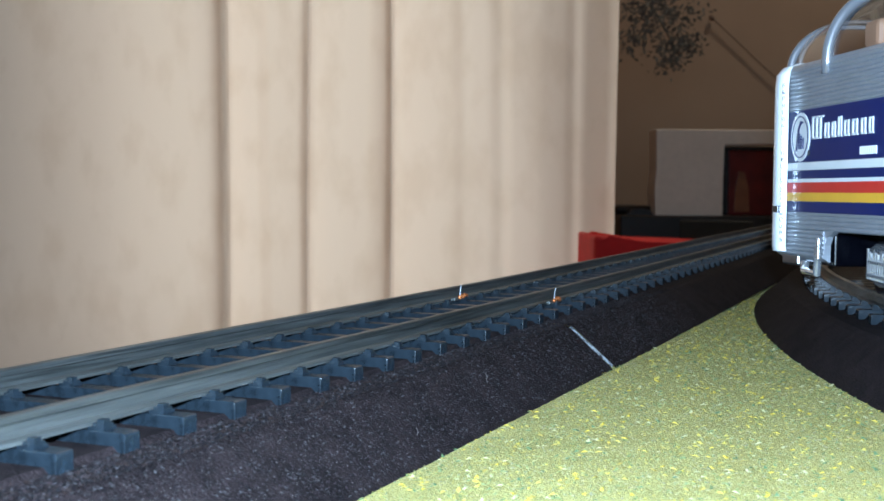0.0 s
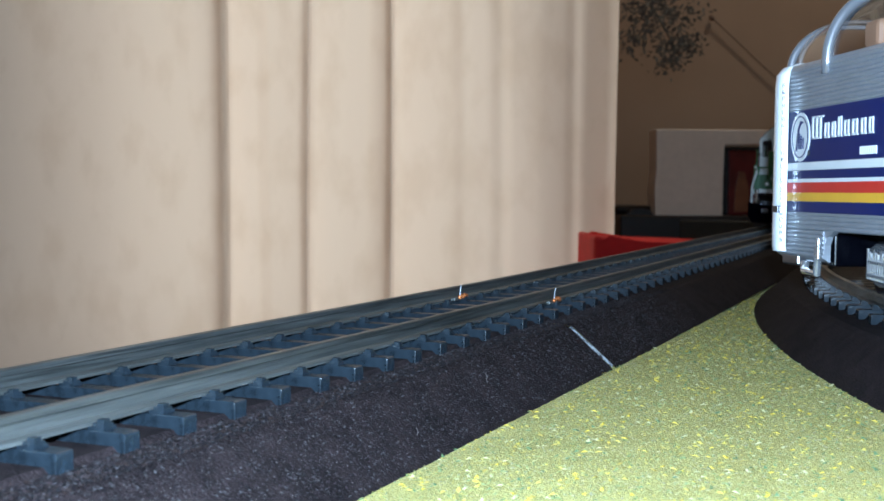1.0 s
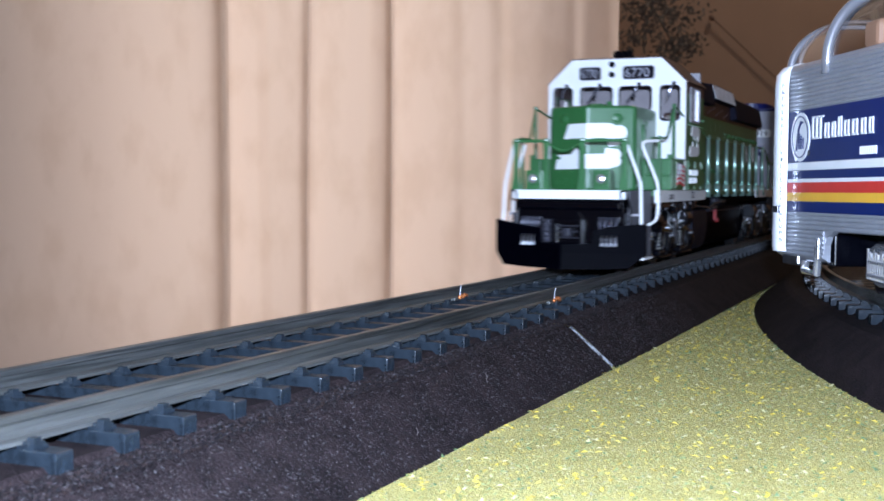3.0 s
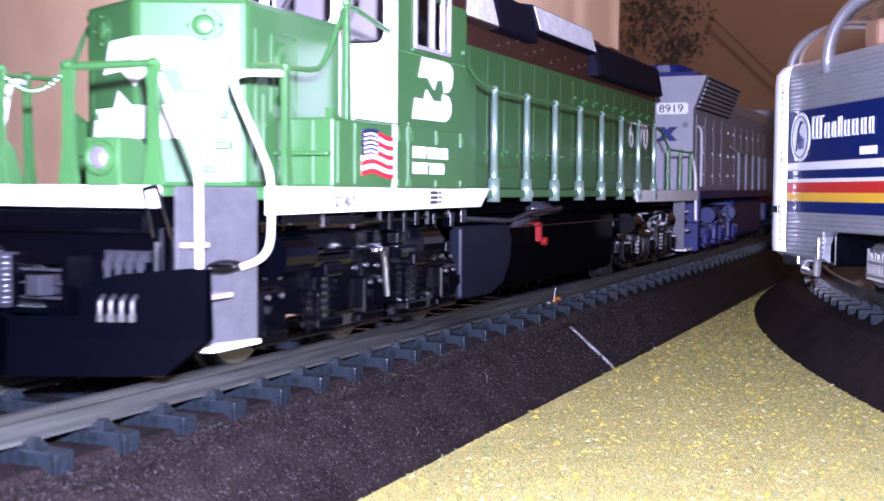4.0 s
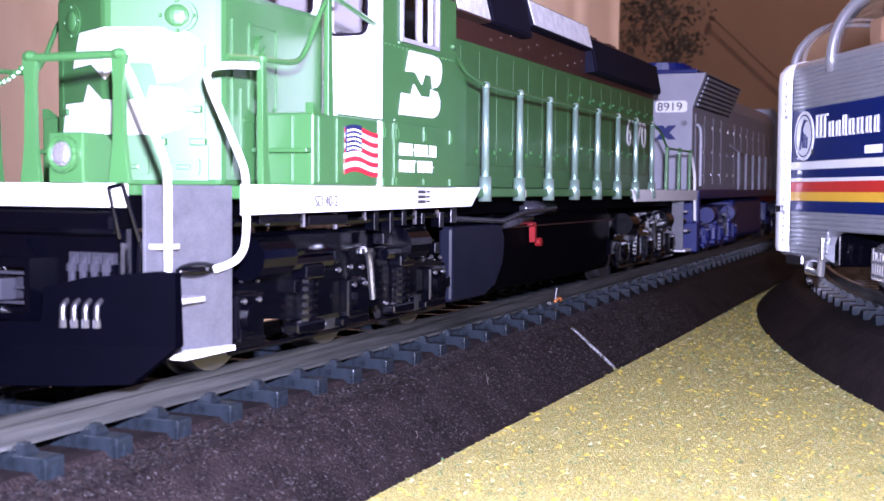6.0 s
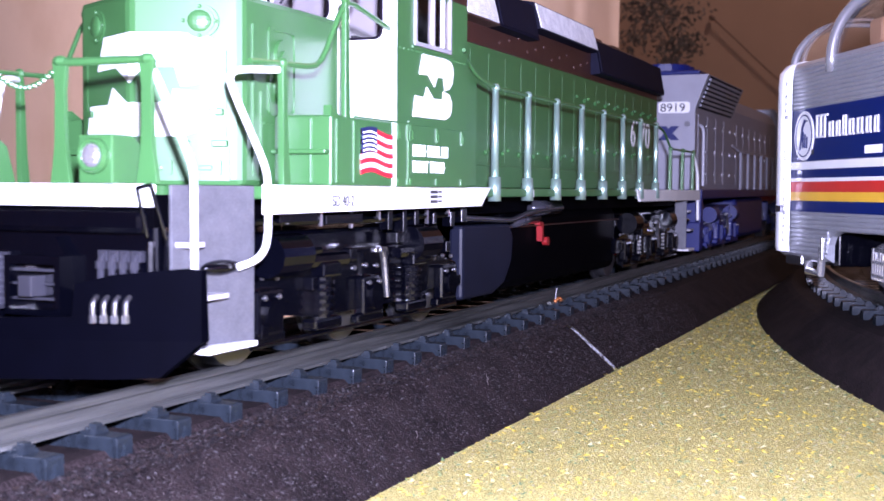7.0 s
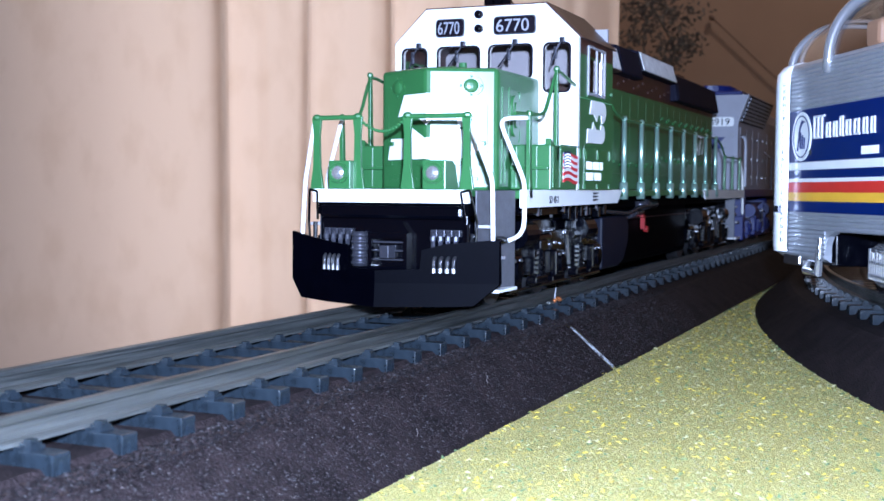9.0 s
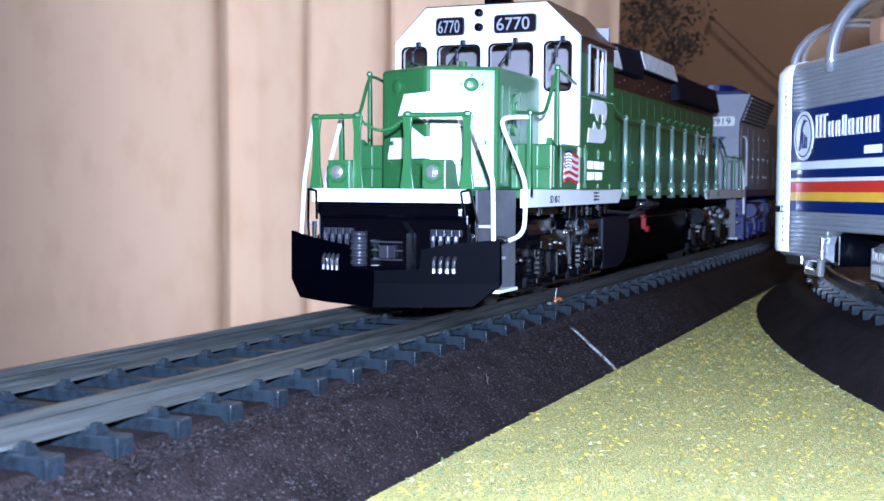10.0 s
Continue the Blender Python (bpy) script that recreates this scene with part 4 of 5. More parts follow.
def six_wheel_truck(parent, c, add):
    """c: middle of the truck; add(name, bm, material, label) links a part."""
    for s in (-1, 1):
        b = bmesh.new()
        prism(b, [(c - 30, 5.2), (c - 29, 8.4), (c - 20, 9.6), (c - 15, 11.6), (c + 15, 11.6), (c + 20, 9.6), (c + 29, 8.4), (c + 30, 5.2), (c + 19, 5.0), (c + 12, 4.2), (c - 12, 4.2), (c - 19, 5.0)], 1, s * 12.0, s * 13.3, 0.25)
        add("side_frame", b, loco_black, "black cast truck side frame")
        for u in (c - 23.8, c, c + 23.8):
            b = bmesh.new()
            box(b, u - 2.6, u + 2.6, s * 13.0, s * 14.6, 3.4, 8.2, 0.4)
            rod(b, (u, s * 14.4, 5.7), (u, s * 15.1, 5.7), 1.6, 12)
            box(b, u - 3.4, u + 3.4, s * 13.0, s * 14.2, 2.6, 3.6, 0.2)
            add("journal_box", b, loco_black, "black journal box with bright bolts")
            b = bmesh.new()
            for dx, dz in ((-1.4, 7.4), (1.4, 7.4), (-3, 9.2), (3, 9.2), (0, 9.4)):
                ball(b, (u + dx, s * (14.65 if dz < 8 else 13.4), dz), 0.32, 6)
            add("bolt", b, steel, "tiny bright bolt heads")
        for u in (c - 12, c + 12):
            b = bmesh.new()
            for k in range(5):
                rod(b, (u, s * 13.9, 4.6 + k * 0.85), (u, s * 13.9, 5.0 + k * 0.85), 1.5, 12)
            rod(b, (u, s * 13.9, 4.2), (u, s * 13.9, 9.0), 1.1, 10)
            add("coil_spring", b, loco_black, "")
            b = bmesh.new()
            box(b, u - 3, u + 3, s * 13.0, s * 15.0, 2.9, 4.2, 0.3)
            box(b, u - 1.6, u + 2.4, s * 13.2, s * 15.2, 8.8, 10.4, 0.25)
            rod(b, (u - 5, s * 14.2, 10.6), (u + 5, s * 14.2, 10.6), 0.8, 8)
            add("brake_gear", b, loco_black, "")
        for u, f in ((c - 21, -1), (c + 14, 1)):
            b = bmesh.new()
            rod(b, (u - 3.4, s * 14.2, 11.6), (u + 3.0, s * 14.2, 11.6), 2.3, 16)
            rod(b, (u + 3.0, s * 14.2, 11.6), (u + 4.6, s * 14.2, 11.6), 1.5, 12)
            wire(b, [(u + 4.6, s * 14.2, 11.6), (u + 8, s * 14.2, 11.8)], 0.4, 6)
            add("brake_cylinder", b, loco_black, "rounded black brake cylinder")
        b = bmesh.new()
        wire(b, [(c + 0.4, s * 14.9, 11.4), (c + 1.8, s * 14.9, 11.2), (c + 2.6, s * 15.0, 5.4)], 0.42, 8)
        box(b, c - 0.8, c + 2.4, s * 14.4, s * 15.2, 11.0, 11.6, 0.15)
        add("damper", b, steel, "bright shock damper rod")
        b = bmesh.new()
        for k, (du, z, w) in enumerate(((-28, 6, 1.6), (-15, 7.4, 1.2), (6, 11.8, 2.2), (9, 9.8, 1.4), (17, 10.8, 1.2), (22, 10, 1.4), (27, 5, 1.8), (-6, 10.2, 1.6), (-26, 3.2, 1.3), (15, 3.2, 1.5))):
            box(b, c + du, c + du + w, s * 13.2, s * (14.2 + 0.3 * (k % 3)), z, z + 1.5, 0.15)
        wire(b, [(c - 27, s * 14.0, 2.4), (c + 27, s * 14.0, 2.4)], 0.3, 6)
        add("rigging", b, loco_black, "")
    b = bmesh.new()
    box(b, c - 26, c + 26, -11.8, 11.8, 6.5, 14, 0.5)
    add("bolster", b, loco_black, "")
    for u in (c - 23.8, c, c + 23.8):
        wheel_set(parent, u)


six_wheel_truck(loco, 42.5, lambda n, bm, m, l: lp(n, bm, m, l))
six_wheel_truck(loco, 190.5, lambda n, bm, m, l: lp(n, bm, m, l))
b = bmesh.new()
box(b, 230.5, 232, -12.6, 12.6, 5, 18.8, 0.2)
lp("rear_pilot", b, loco_black)
b = bmesh.new()
box(b, 231, 239, -1.0, 1.0, 8.3, 10.8, 0.2)
lp("rear_coupler", b, steel)

# ---- the parked dome coach on the curved track: x runs along it from its far end, y = -17.5 is the side towards the main line ----
fluted = mat("fluted_steel", (0.33, 0.34, 0.37), 0.34, metal=0.35, vary=0.12, scale=500, bump=0.08, bscale=2500)
chrome = mat("bright_trim", (0.8, 0.8, 0.82), 0.16, metal=0.85, vary=0.05)
silver_end = mat("silver_end", (0.9, 0.91, 0.93), 0.2, metal=0.0, vary=0.03, scale=600, coat=0.6)
rib_metal = mat("rib_metal", (0.5, 0.5, 0.53), 0.22, metal=0.7, vary=0.1)
coach_blue = mat("navy_gloss", (0.003, 0.012, 0.1), 0.35, vary=0.1, coat=0.0, spec=0.22)
coach_red = mat("stripe_red", (0.55, 0.03, 0.02), 0.35, vary=0.08, spec=0.3)
coach_yellow = mat("stripe_yellow", (0.75, 0.42, 0.03), 0.35, vary=0.08, spec=0.3)
coach_white = mat("stripe_white", (0.8, 0.8, 0.8), 0.28, vary=0.04)
dome_inside = mat("dome_interior", (0.3, 0.17, 0.1), 0.6, vary=0.3, scale=150)

coach = empty("dome_coach", "silver fluted dome coach with navy panel and striped band", "railway coach")


def cpart(name, bm, material, label="", parent=None, smooth=False):
    return part(name, bm, material, coach if parent is None else parent, label, smooth)


LEN, HALF = 298.0, 17.5


def outline(r=4.0, n=7):
    """The coach in plan, walked so that outside is on the right."""
    pts = []
    for cx, cy, a0 in ((r, -HALF + r, 180), (LEN - r, -HALF + r, 270), (LEN - r, HALF - r, 0), (r, HALF - r, 90)):
        for k in range(n + 1):
            a = radians(a0 + 90 * k / n)
            pts.append((cx + r * math.cos(a), cy + r * math.sin(a), 0))
    return pts + pts[:1]


def shell(profile):
    """profile: (outset, z). Rings round the coach."""
    b = bmesh.new()
    ring = outline()
    n = len(ring) - 1
    rows = []
    for off, z in profile:
        row = []
        for i in range(n):
            a, c = Vector(ring[i - 1 if i else n - 1]), Vector(ring[i + 1])
            d = (c - a).normalized()
            row.append(b.verts.new(Vector(ring[i]) + Vector((d.y, -d.x, 0)) * off + Vector((0, 0, z))))
        rows.append(row)
    for r0, r1 in zip(rows, rows[1:]):
        for i in range(n):
            b.faces.new((r0[i], r0[(i + 1) % n], r1[(i + 1) % n], r1[i]))
    return b


def flutes(z0, z1, pitch=0.86):
    pts = [(-0.25, z0)]
    k = int(round((z1 - z0) / pitch))
    for i in range(k):
        z = z0 + (z1 - z0) * i / k
        pts += [(-0.22, z + 0.02), (0.0, z + 0.2), (0.05, z + 0.43), (0.0, z + 0.66), (-0.22, z + 0.84)]
    return pts + [(-0.25, z1)]


body = cpart("body", shell([(-1.0, 11.6)] + flutes(11.7, 15.2) + [(-0.05, 15.3), (-0.05, 35.0)] + flutes(35.1, 43.4) + [(-0.1, 43.5), (-0.6, 44.3), (-2.4, 44.8)]), fluted, "fluted grey steel body", smooth=False)
# smooth bright end caps round the corners
for e in (0, 1):
    b = bmesh.new()
    ring = [p for p in outline(4.0, 10)[:-1] if (p[0] < 4.1 if e == 0 else p[0] > LEN - 4.1)]
    ring.sort(key=lambda p: math.atan2(p[1], (8.5 - p[0]) if e == 0 else (p[0] - LEN + 8.5)))
    xe = 9.2 if e == 0 else LEN - 9.2
    ring = [(xe, -HALF, 0)] + ring + [(xe, HALF, 0)]
    ring[1:1] = [(xe + (xe - LEN / 2) / abs(xe - LEN / 2) * d, -HALF - o, 0) for d, o in ((0.25, 0.75), (0.8, 1.25), (1.8, 1.55), (3.4, 1.5), (4.8, 1.0))]
    ring[-1:-1] = [(xe + (xe - LEN / 2) / abs(xe - LEN / 2) * d, HALF + o, 0) for d, o in ((4.8, 1.0), (3.4, 1.5), (1.8, 1.55), (0.8, 1.25), (0.25, 0.75))]
    rows = []
    for off, z in ((0.1, 7.0), (0.28, 8.0), (0.3, 25), (0.3, 40), (0.1, 42.6), (-1.2, 44.2), (-3.4, 45.0)):
        row = []
        for p in ring:
            c = Vector((min(max(p[0], 4.0), LEN - 4.0), max(-13.5, min(13.5, p[1])), 0))
            d = (Vector(p) - c).normalized()
            row.append(b.verts.new(Vector(p) + d * off + Vector((0, 0, z))))
        rows.append(row)
    for r0, r1 in zip(rows, rows[1:]):
        for i in range(len(ring) - 1):
            b.faces.new((r0[i], r0[i + 1], r1[i + 1], r1[i]))
    cap = cpart("end_cap", b, silver_end, "smooth bright silver end of the coach", smooth=True)
    x = 1.2 if e == 0 else LEN - 1.2
    b = bmesh.new()
    for y in (-13.5, 13.5):
        box(b, x - 0.6, x + 0.6, y - 0.6, y + 0.6, 5.0, 7.6, 0.2)
    part("step_iron", b, chrome, cap)
    xm = 7.0 if e == 0 else LEN - 7.0
    for y in (-HALF - 1.5, HALF + 1.5):
        b = bmesh.new()
        box(b, xm - 1.5, xm + 1.5, y - 0.35, y + 0.35, 14.8, 16.2, 0.1)
        part("marker", b, gunmetal, cap, "small dark marker on the coach corner")
        # dotted edge highlights of the ribs, built as small chrome boxes
        b = bmesh.new()
        for q in range(24):
            box(b, xm + (2.3 if e == 0 else -2.7), xm + (2.7 if e == 0 else -2.3), y - 0.2, y + 0.3, 9.0 + q * 1.35, 9.8 + q * 1.35)
        part("rib_glints", b, chrome, cap, "row of small bright boxes standing in for highlights on the rib ends")
for s in (-1, 1):
    y = s * HALF
    for z0, z1, m, out, label in ((24.9, 35.0, coach_blue, 0.1, "navy blue name panel"), (23.3, 24.75, coach_white, 0.22, "white stripe"), (21.6, 23.2, coach_blue, 0.12, "navy stripe"),
                                  (20.9, 21.6, coach_white, 0.16, "thin white stripe"), (18.9, 20.9, coach_red, 0.2, "red stripe"), (17.2, 18.9, coach_yellow, 0.2, "yellow stripe"), (15.1, 17.2, coach_blue, 0.14, "navy stripe")):
        b = bmesh.new()
        n = 24
        lo = []
        for k in range(n + 1):
            lo.append((9.3 + (LEN - 18.6) * k / n, y + s * (out + 0.03 * math.sin(k * 2.3))))
        prism(b, lo + [(LEN - 9.3, y - s * 0.1), (9.3, y - s * 0.1)], 2, z0, z1)
        st = cpart("stripe" if z1 < 30 else "name_panel", b, m, label, body)
        if z1 > 30:
            panel = st
    # round emblem and the name as plain white bars
    w = y + s * 0.2
    xs = (lambda v: v) if s < 0 else (lambda v: LEN - v)
    b = bmesh.new()
    prism(b, [(xs(15.5) + 4.55 * math.cos(a * 0.2618), 29.8 + 4.8 * math.sin(a * 0.2618)) for a in range(24)], 1, w - 0.12, w + 0.12)
    em = cpart("round_emblem", b, coach_white, "white round emblem with a navy ring", panel)
    em.parent = panel
    b = bmesh.new()
    for a in range(28):
        a0, a1 = a * 0.2244, (a + 1) * 0.2244
        q = [(xs(15.5) + r * math.cos(t) * 0.95, 29.8 + r * math.sin(t)) for r, t in ((3.9, a0), (3.9, a1), (4.15, a1), (4.15, a0))]
        prism(b, q, 1, w - 0.2, w + 0.2)
    prism(b, [(xs(13.4), 27.0), (xs(14.2), 27.0), (xs(15.2), 31.4), (xs(16.2), 32.4), (xs(17.6), 32.6), (xs(15.6), 33.0), (xs(14.4), 31.4)], 1, w - 0.2, w + 0.2)
    for k in range(3):
        box(b, xs(14.9 + k * 0.95), xs(15.5 + k * 0.95), w - 0.2, w + 0.2, 27.4, 30.6 - 0.5 * k)
    part("emblem_lines", b, coach_blue, em.parent, "navy lines on the emblem")
    u = 21.0
    for wid, h in ((5.4, 4.4), (2.8, 2.9), (2.4, 2.9), (2.2, 3.7), (2.9, 2.9), (3.2, 2.9), (2.7, 2.9), (2.4, 2.9)):
        b = bmesh.new()
        strokes = 3 if wid > 5 else 2
        for k in range(strokes):
            x0 = u + k * (wid * 0.98 / strokes)
            box(b, xs(x0), xs(x0 + wid * 0.34 / strokes), w - 0.1, w + 0.1, 29.1, 29.1 + h)
        box(b, xs(u), xs(u + wid * 0.75), w - 0.1, w + 0.1, 29.1, 29.45)
        box(b, xs(u), xs(u + wid * (0.95 if wid > 5 else 0.6)), w - 0.1, w + 0.1, 28.75 + h, 29.1 + h)
        cpart("letter_bar", b, coach_white, "white bar in place of a letter", panel)
        u += wid + 0.35
    b = bmesh.new()
    for k in range(9):
        box(b, xs(41.8 + k * 0.72), xs(42.3 + k * 0.72), w - 0.1, w + 0.1, 25.6, 27.0)
    cpart("small_lettering", b, coach_white, "row of tiny white lettering bars", panel)
    b = bmesh.new()
    prism(b, [(xs(19.6) + 0.6 * math.cos(a * 0.7), 26.6 + 0.6 * math.sin(a * 0.7)) for a in range(9)], 1, w - 0.06, w + 0.06)
    cpart("small_mark", b, grey_ink, "tiny grey round mark", panel)
    # fluted skirts before, between and behind the trucks
    prof = [(o_ * s + y, z) for o_, z in [(-1.4, 5.7)] + flutes(6.4, 11.65)] + [(y - s * 1.6, 11.65), (y - s * 1.6, 5.7)]
    for x0, x1 in ((4.0, 26.6), (79, 219), (271.4, 294.0)):
        b = bmesh.new()
        prism(b, prof, 0, x0, x1)
        cpart("skirt", b, fluted, "fluted grey skirt panel", body)
    for x0, x1 in ((26.6, 79), (219, 271.4)):
        for a0, a1, f in ((x0, x0 + 4.5, 1), (x1, x1 - 4.5, -1)):
            b = bmesh.new()
            prism(b, [(a0, 11.7), (a1, 11.7), (a0 + f * 1.6, 10.6), (a0 + f * 0.5, 9.0), (a0, 7.0)], 1, y - s * 0.2, y - s * 1.4)
            cpart("opening_corner", b, fluted, "rounded corner of the truck opening", body)
    for x in (25.2,):
        b = bmesh.new()
        box(b, x, x + 0.9, y + s * 0.1, y + s * 0.7, 5.2 if x < 20 else 6.2, 10.4, 0.15)
        cpart("grab_iron", b, chrome, "bright grab iron", body)
# dome: bright arched ribs, glass and a roof strip
DOME_X = [4.5, 26.5, 54, 82, 110, 138, 166, 194, 222, 250, 277, 293.5]


def arch(y_out, z0, top, wide, n=26):
    pts = [(-y_out, z0 - 2.6)]
    for k in range(n + 1):
        a = math.pi * k / n / 2
        pts.append((-y_out + wide * (1 - math.cos(a)), z0 + (top - z0) * math.sin(a)))
    full = pts + [(-p, q) for p, q in pts[::-1]]
    return full


for k, x in enumerate(DOME_X):
    b = bmesh.new()
    end = k in (0, len(DOME_X) - 1)
    pts = arch(15.6 if end else 17.4, 43.8, 57.2 if not end else 53.4, 13.0)
    wire(b, [(x, p, q) for p, q in pts], 1.05 if not end else 0.85, 12, 0)
    cpart("dome_rib", b, rib_metal, "bright arched dome rib", smooth=True)
    if k == 0:
        b = bmesh.new()
        wire(b, [(x + 3.6, p * 0.97, q + 0.4) for p, q in pts], 0.5, 8, 0)
        cpart("dome_rib", b, chrome, "thin inner dome rib", smooth=True)
for k in range(len(DOME_X) - 1):
    x0, x1 = DOME_X[k], DOME_X[k + 1]
    b = bmesh.new()
    a0 = arch(15.4 if k == 0 else 17.0, 43.8, 53.0 if k == 0 else 56.8, 13.0)
    a1 = arch(15.4 if k == len(DOME_X) - 2 else 17.0, 43.8, 53.0 if k == len(DOME_X) - 2 else 56.8, 13.0)
    r0, r1 = [b.verts.new((x0, *p)) for p in a0], [b.verts.new((x1, *p)) for p in a1]
    for i in range(len(r0) - 1):
        b.faces.new((r0[i], r0[i + 1], r1[i + 1], r1[i]))
    g = cpart("dome_pane", b, glass, "clear curved dome pane", smooth=True)
    g.visible_shadow = False
b = bmesh.new()
box(b, 10, 288, -15.5, 15.5, 43.6, 44.6, 0.3)
for k in range(9):
    for y in (-10, 10):
        box(b, 36 + k * 26, 42 + k * 26, y - 5, y + 5, 44.5, 49.5, 1.0)
cpart("dome_floor", b, dome_inside, "brown dome interior with seats")
b = bmesh.new()
prism(b, [(-4, 56.6), (4, 56.6), (3.4, 58.2), (-3.4, 58.2)], 0, 14, 284, 0.3)
cpart("roof_strip", b, fluted, "grey roof strip along the dome")
b = bmesh.new()
box(b, 3, 27, -15.3, 15.3, 5.0, 11, 0.3)
box(b, 27, 271, -7, 7, 9.5, 12, 0.3)
box(b, 27, 271, -16.5, 16.5, 12.2, 13.0)
box(b, 271, 295, -15.3, 15.3, 5.0, 11, 0.3)
box(b, 90, 208, -13.5, 13.5, 2.2, 6, 0.6)
cpart("underframe", b, loco_black, "black underframe")
for c in (45.0, 253.0):
    tr = new("truck")
    tr.parent = coach
    tr.matrix_basis = Matrix.Translation(Vector((c, 0, 0)) * MM) @ Matrix.Rotation(radians(-10.6 if c < 100 else 10.6), 4, "Z")
    for s in (-1, 1):
        b = bmesh.new()
        prism(b, [(-10, 3.0), (-9.6, 9.0), (-6, 9.8), (6, 9.8), (7.8, 7.6), (12, 7.2), (18, 7.4), (19, 3.6), (14, 2.6), (6, 2.6), (-4, 2.0)], 1, s * 11.4, s * 13.2, 0.3)
        for k in range(8):
            rod(b, (-8.5 + k * 1.5, s * 13.6, 3.2), (-8.5 + k * 1.5, s * 13.6, 8.8 - (k % 3) * 0.8), 0.5, 8)
        for k, z in enumerate((3.6, 6.0, 8.2)):
            box(b, -9.4 + k, 3.4, s * 13.2, s * 14.0, z, z + 0.7, 0.15)
        rod(b, (12, s * 13, 4.6), (12, s * 14, 4.6), 1.8, 12)
        part("side_frame", b, chrome, tr, "bright silver truck side frame")
    for u in (-14.8, 14.8):
        b = bmesh.new()
        for s in (-1, 1):
            rod(b, (u, s * 7.4, 5.3), (u, s * 10.0, 5.3), 5.3, 26)
            rod(b, (u, s * 6.9, 5.3), (u, s * 7.5, 5.3), 5.9, 26)
        rod(b, (u, -7.3, 5.3), (u, 7.3, 5.3), 1.1, 10)
        part("wheel_set", b, gunmetal, tr, "dark metal wheels on one axle")
    b = bmesh.new()
    box(b, -12, 12, -8, 8, 5.5, 8.5, 0.5)
    rod(b, (-11.0, -11.0, 6.4), (-11.0, -4, 6.4), 2.6, 16)
    part("bolster", b, loco_black, tr)
b = bmesh.new()
box(b, -7, 6, -1.1, 1.1, 7.0, 9.6, 0.2)
box(b, 6, 14, -17.2, -13.2, 4.4, 6.6, 0.4)
cpart("coupler", b, steel, "dull steel coupler")
b = bmesh.new()
wire(b, [(16.5, -16.6, 5.4), (16.7, -16.8, 3.6), (22.6, -16.8, 3.4), (23.2, -16.8, 8.6)], 0.8, 8, 0)
cpart("stirrup_step", b, chrome, "bright stirrup step")
A1 = radians(108.2)
A2 = A1 + 208 / 559
P1 = Vector((LOOP_X + R_LOOP * math.cos(A1), LOOP_Y + R_LOOP * math.sin(A1), RAIL))
P2 = Vector((LOOP_X + R_LOOP * math.cos(A2), LOOP_Y + R_LOOP * math.sin(A2), RAIL))
DIR = (P2 - P1).normalized()
coach.matrix_basis = Matrix.Translation((P1 - DIR * 45) * MM) @ Matrix.Rotation(math.atan2(DIR.y, DIR.x), 4, "Z")

# ---- the second locomotive, grey over blue ----
unit_grey = mat("unit_grey", (0.27, 0.27, 0.31), 0.4, vary=0.12, scale=200, bump=0.05)
unit_blue = mat("unit_blue", (0.006, 0.012, 0.1), 0.35, vary=0.12)
unit = empty("diesel_locomotive", "grey and blue model diesel locomotive coupled behind", "locomotive", "locomotives of the train")


def up(name, bm, material, label="", parent=None):
    return part(name, bm, material, unit if parent is None else parent, label)


# it runs hood first: a flared radiator end, the long hood behind it and the cab at the far end
FLARED = [(-11.4, 19), (11.4, 19), (11.4, 42), (15, 51.5), (-15, 51.5), (-11.4, 42)]
b = bmesh.new()
prism(b, FLARED, 0, 9.6, 10.6)
hood_end = up("hood_end", b, unit_grey, "light grey flared hood end with a number board")
b = bmesh.new()
prism(b, FLARED, 0, 10.6, 70)
radiator = up("radiator_section", b, unit_grey, "grey flared radiator section")
b = bmesh.new()
prism(b, [(-11, 19), (11, 19), (11, 45), (8.5, 49.5), (-8.5, 49.5), (-11, 45)], 0, 70, 180, 0.3)
uh = up("long_hood", b, unit_grey, "grey long hood")
b = bmesh.new()
prism(b, [(-15, 19), (15, 19), (15, 46.5), (10, 52), (-10, 52), (-15, 46.5)], 0, 180, 208, 0.3)
ucab = up("cab", b, unit_grey, "grey cab at the far end")
b = bmesh.new()
box(b, 9.8, 69, -12.5, 12.5, 51.5, 52.8, 0.4)
uroof = up("roof", b, unit_blue, "dark blue roof with round fans")
for u in (21, 41, 60):
    b = bmesh.new()
    rod(b, (u, 0, 52.7), (u, 0, 54.6), 8.6, 28)
    rod(b, (u, 0, 54.5), (u, 0, 55.2), 7.2, 28)
    part("roof_fan", b, unit_blue, uroof, "round dark blue roof fan")
b = bmesh.new()
box(b, 0, 222, -15.6, 15.6, 16.4, 19, 0.3)
up("sill", b, unit_blue, "dark blue sill")
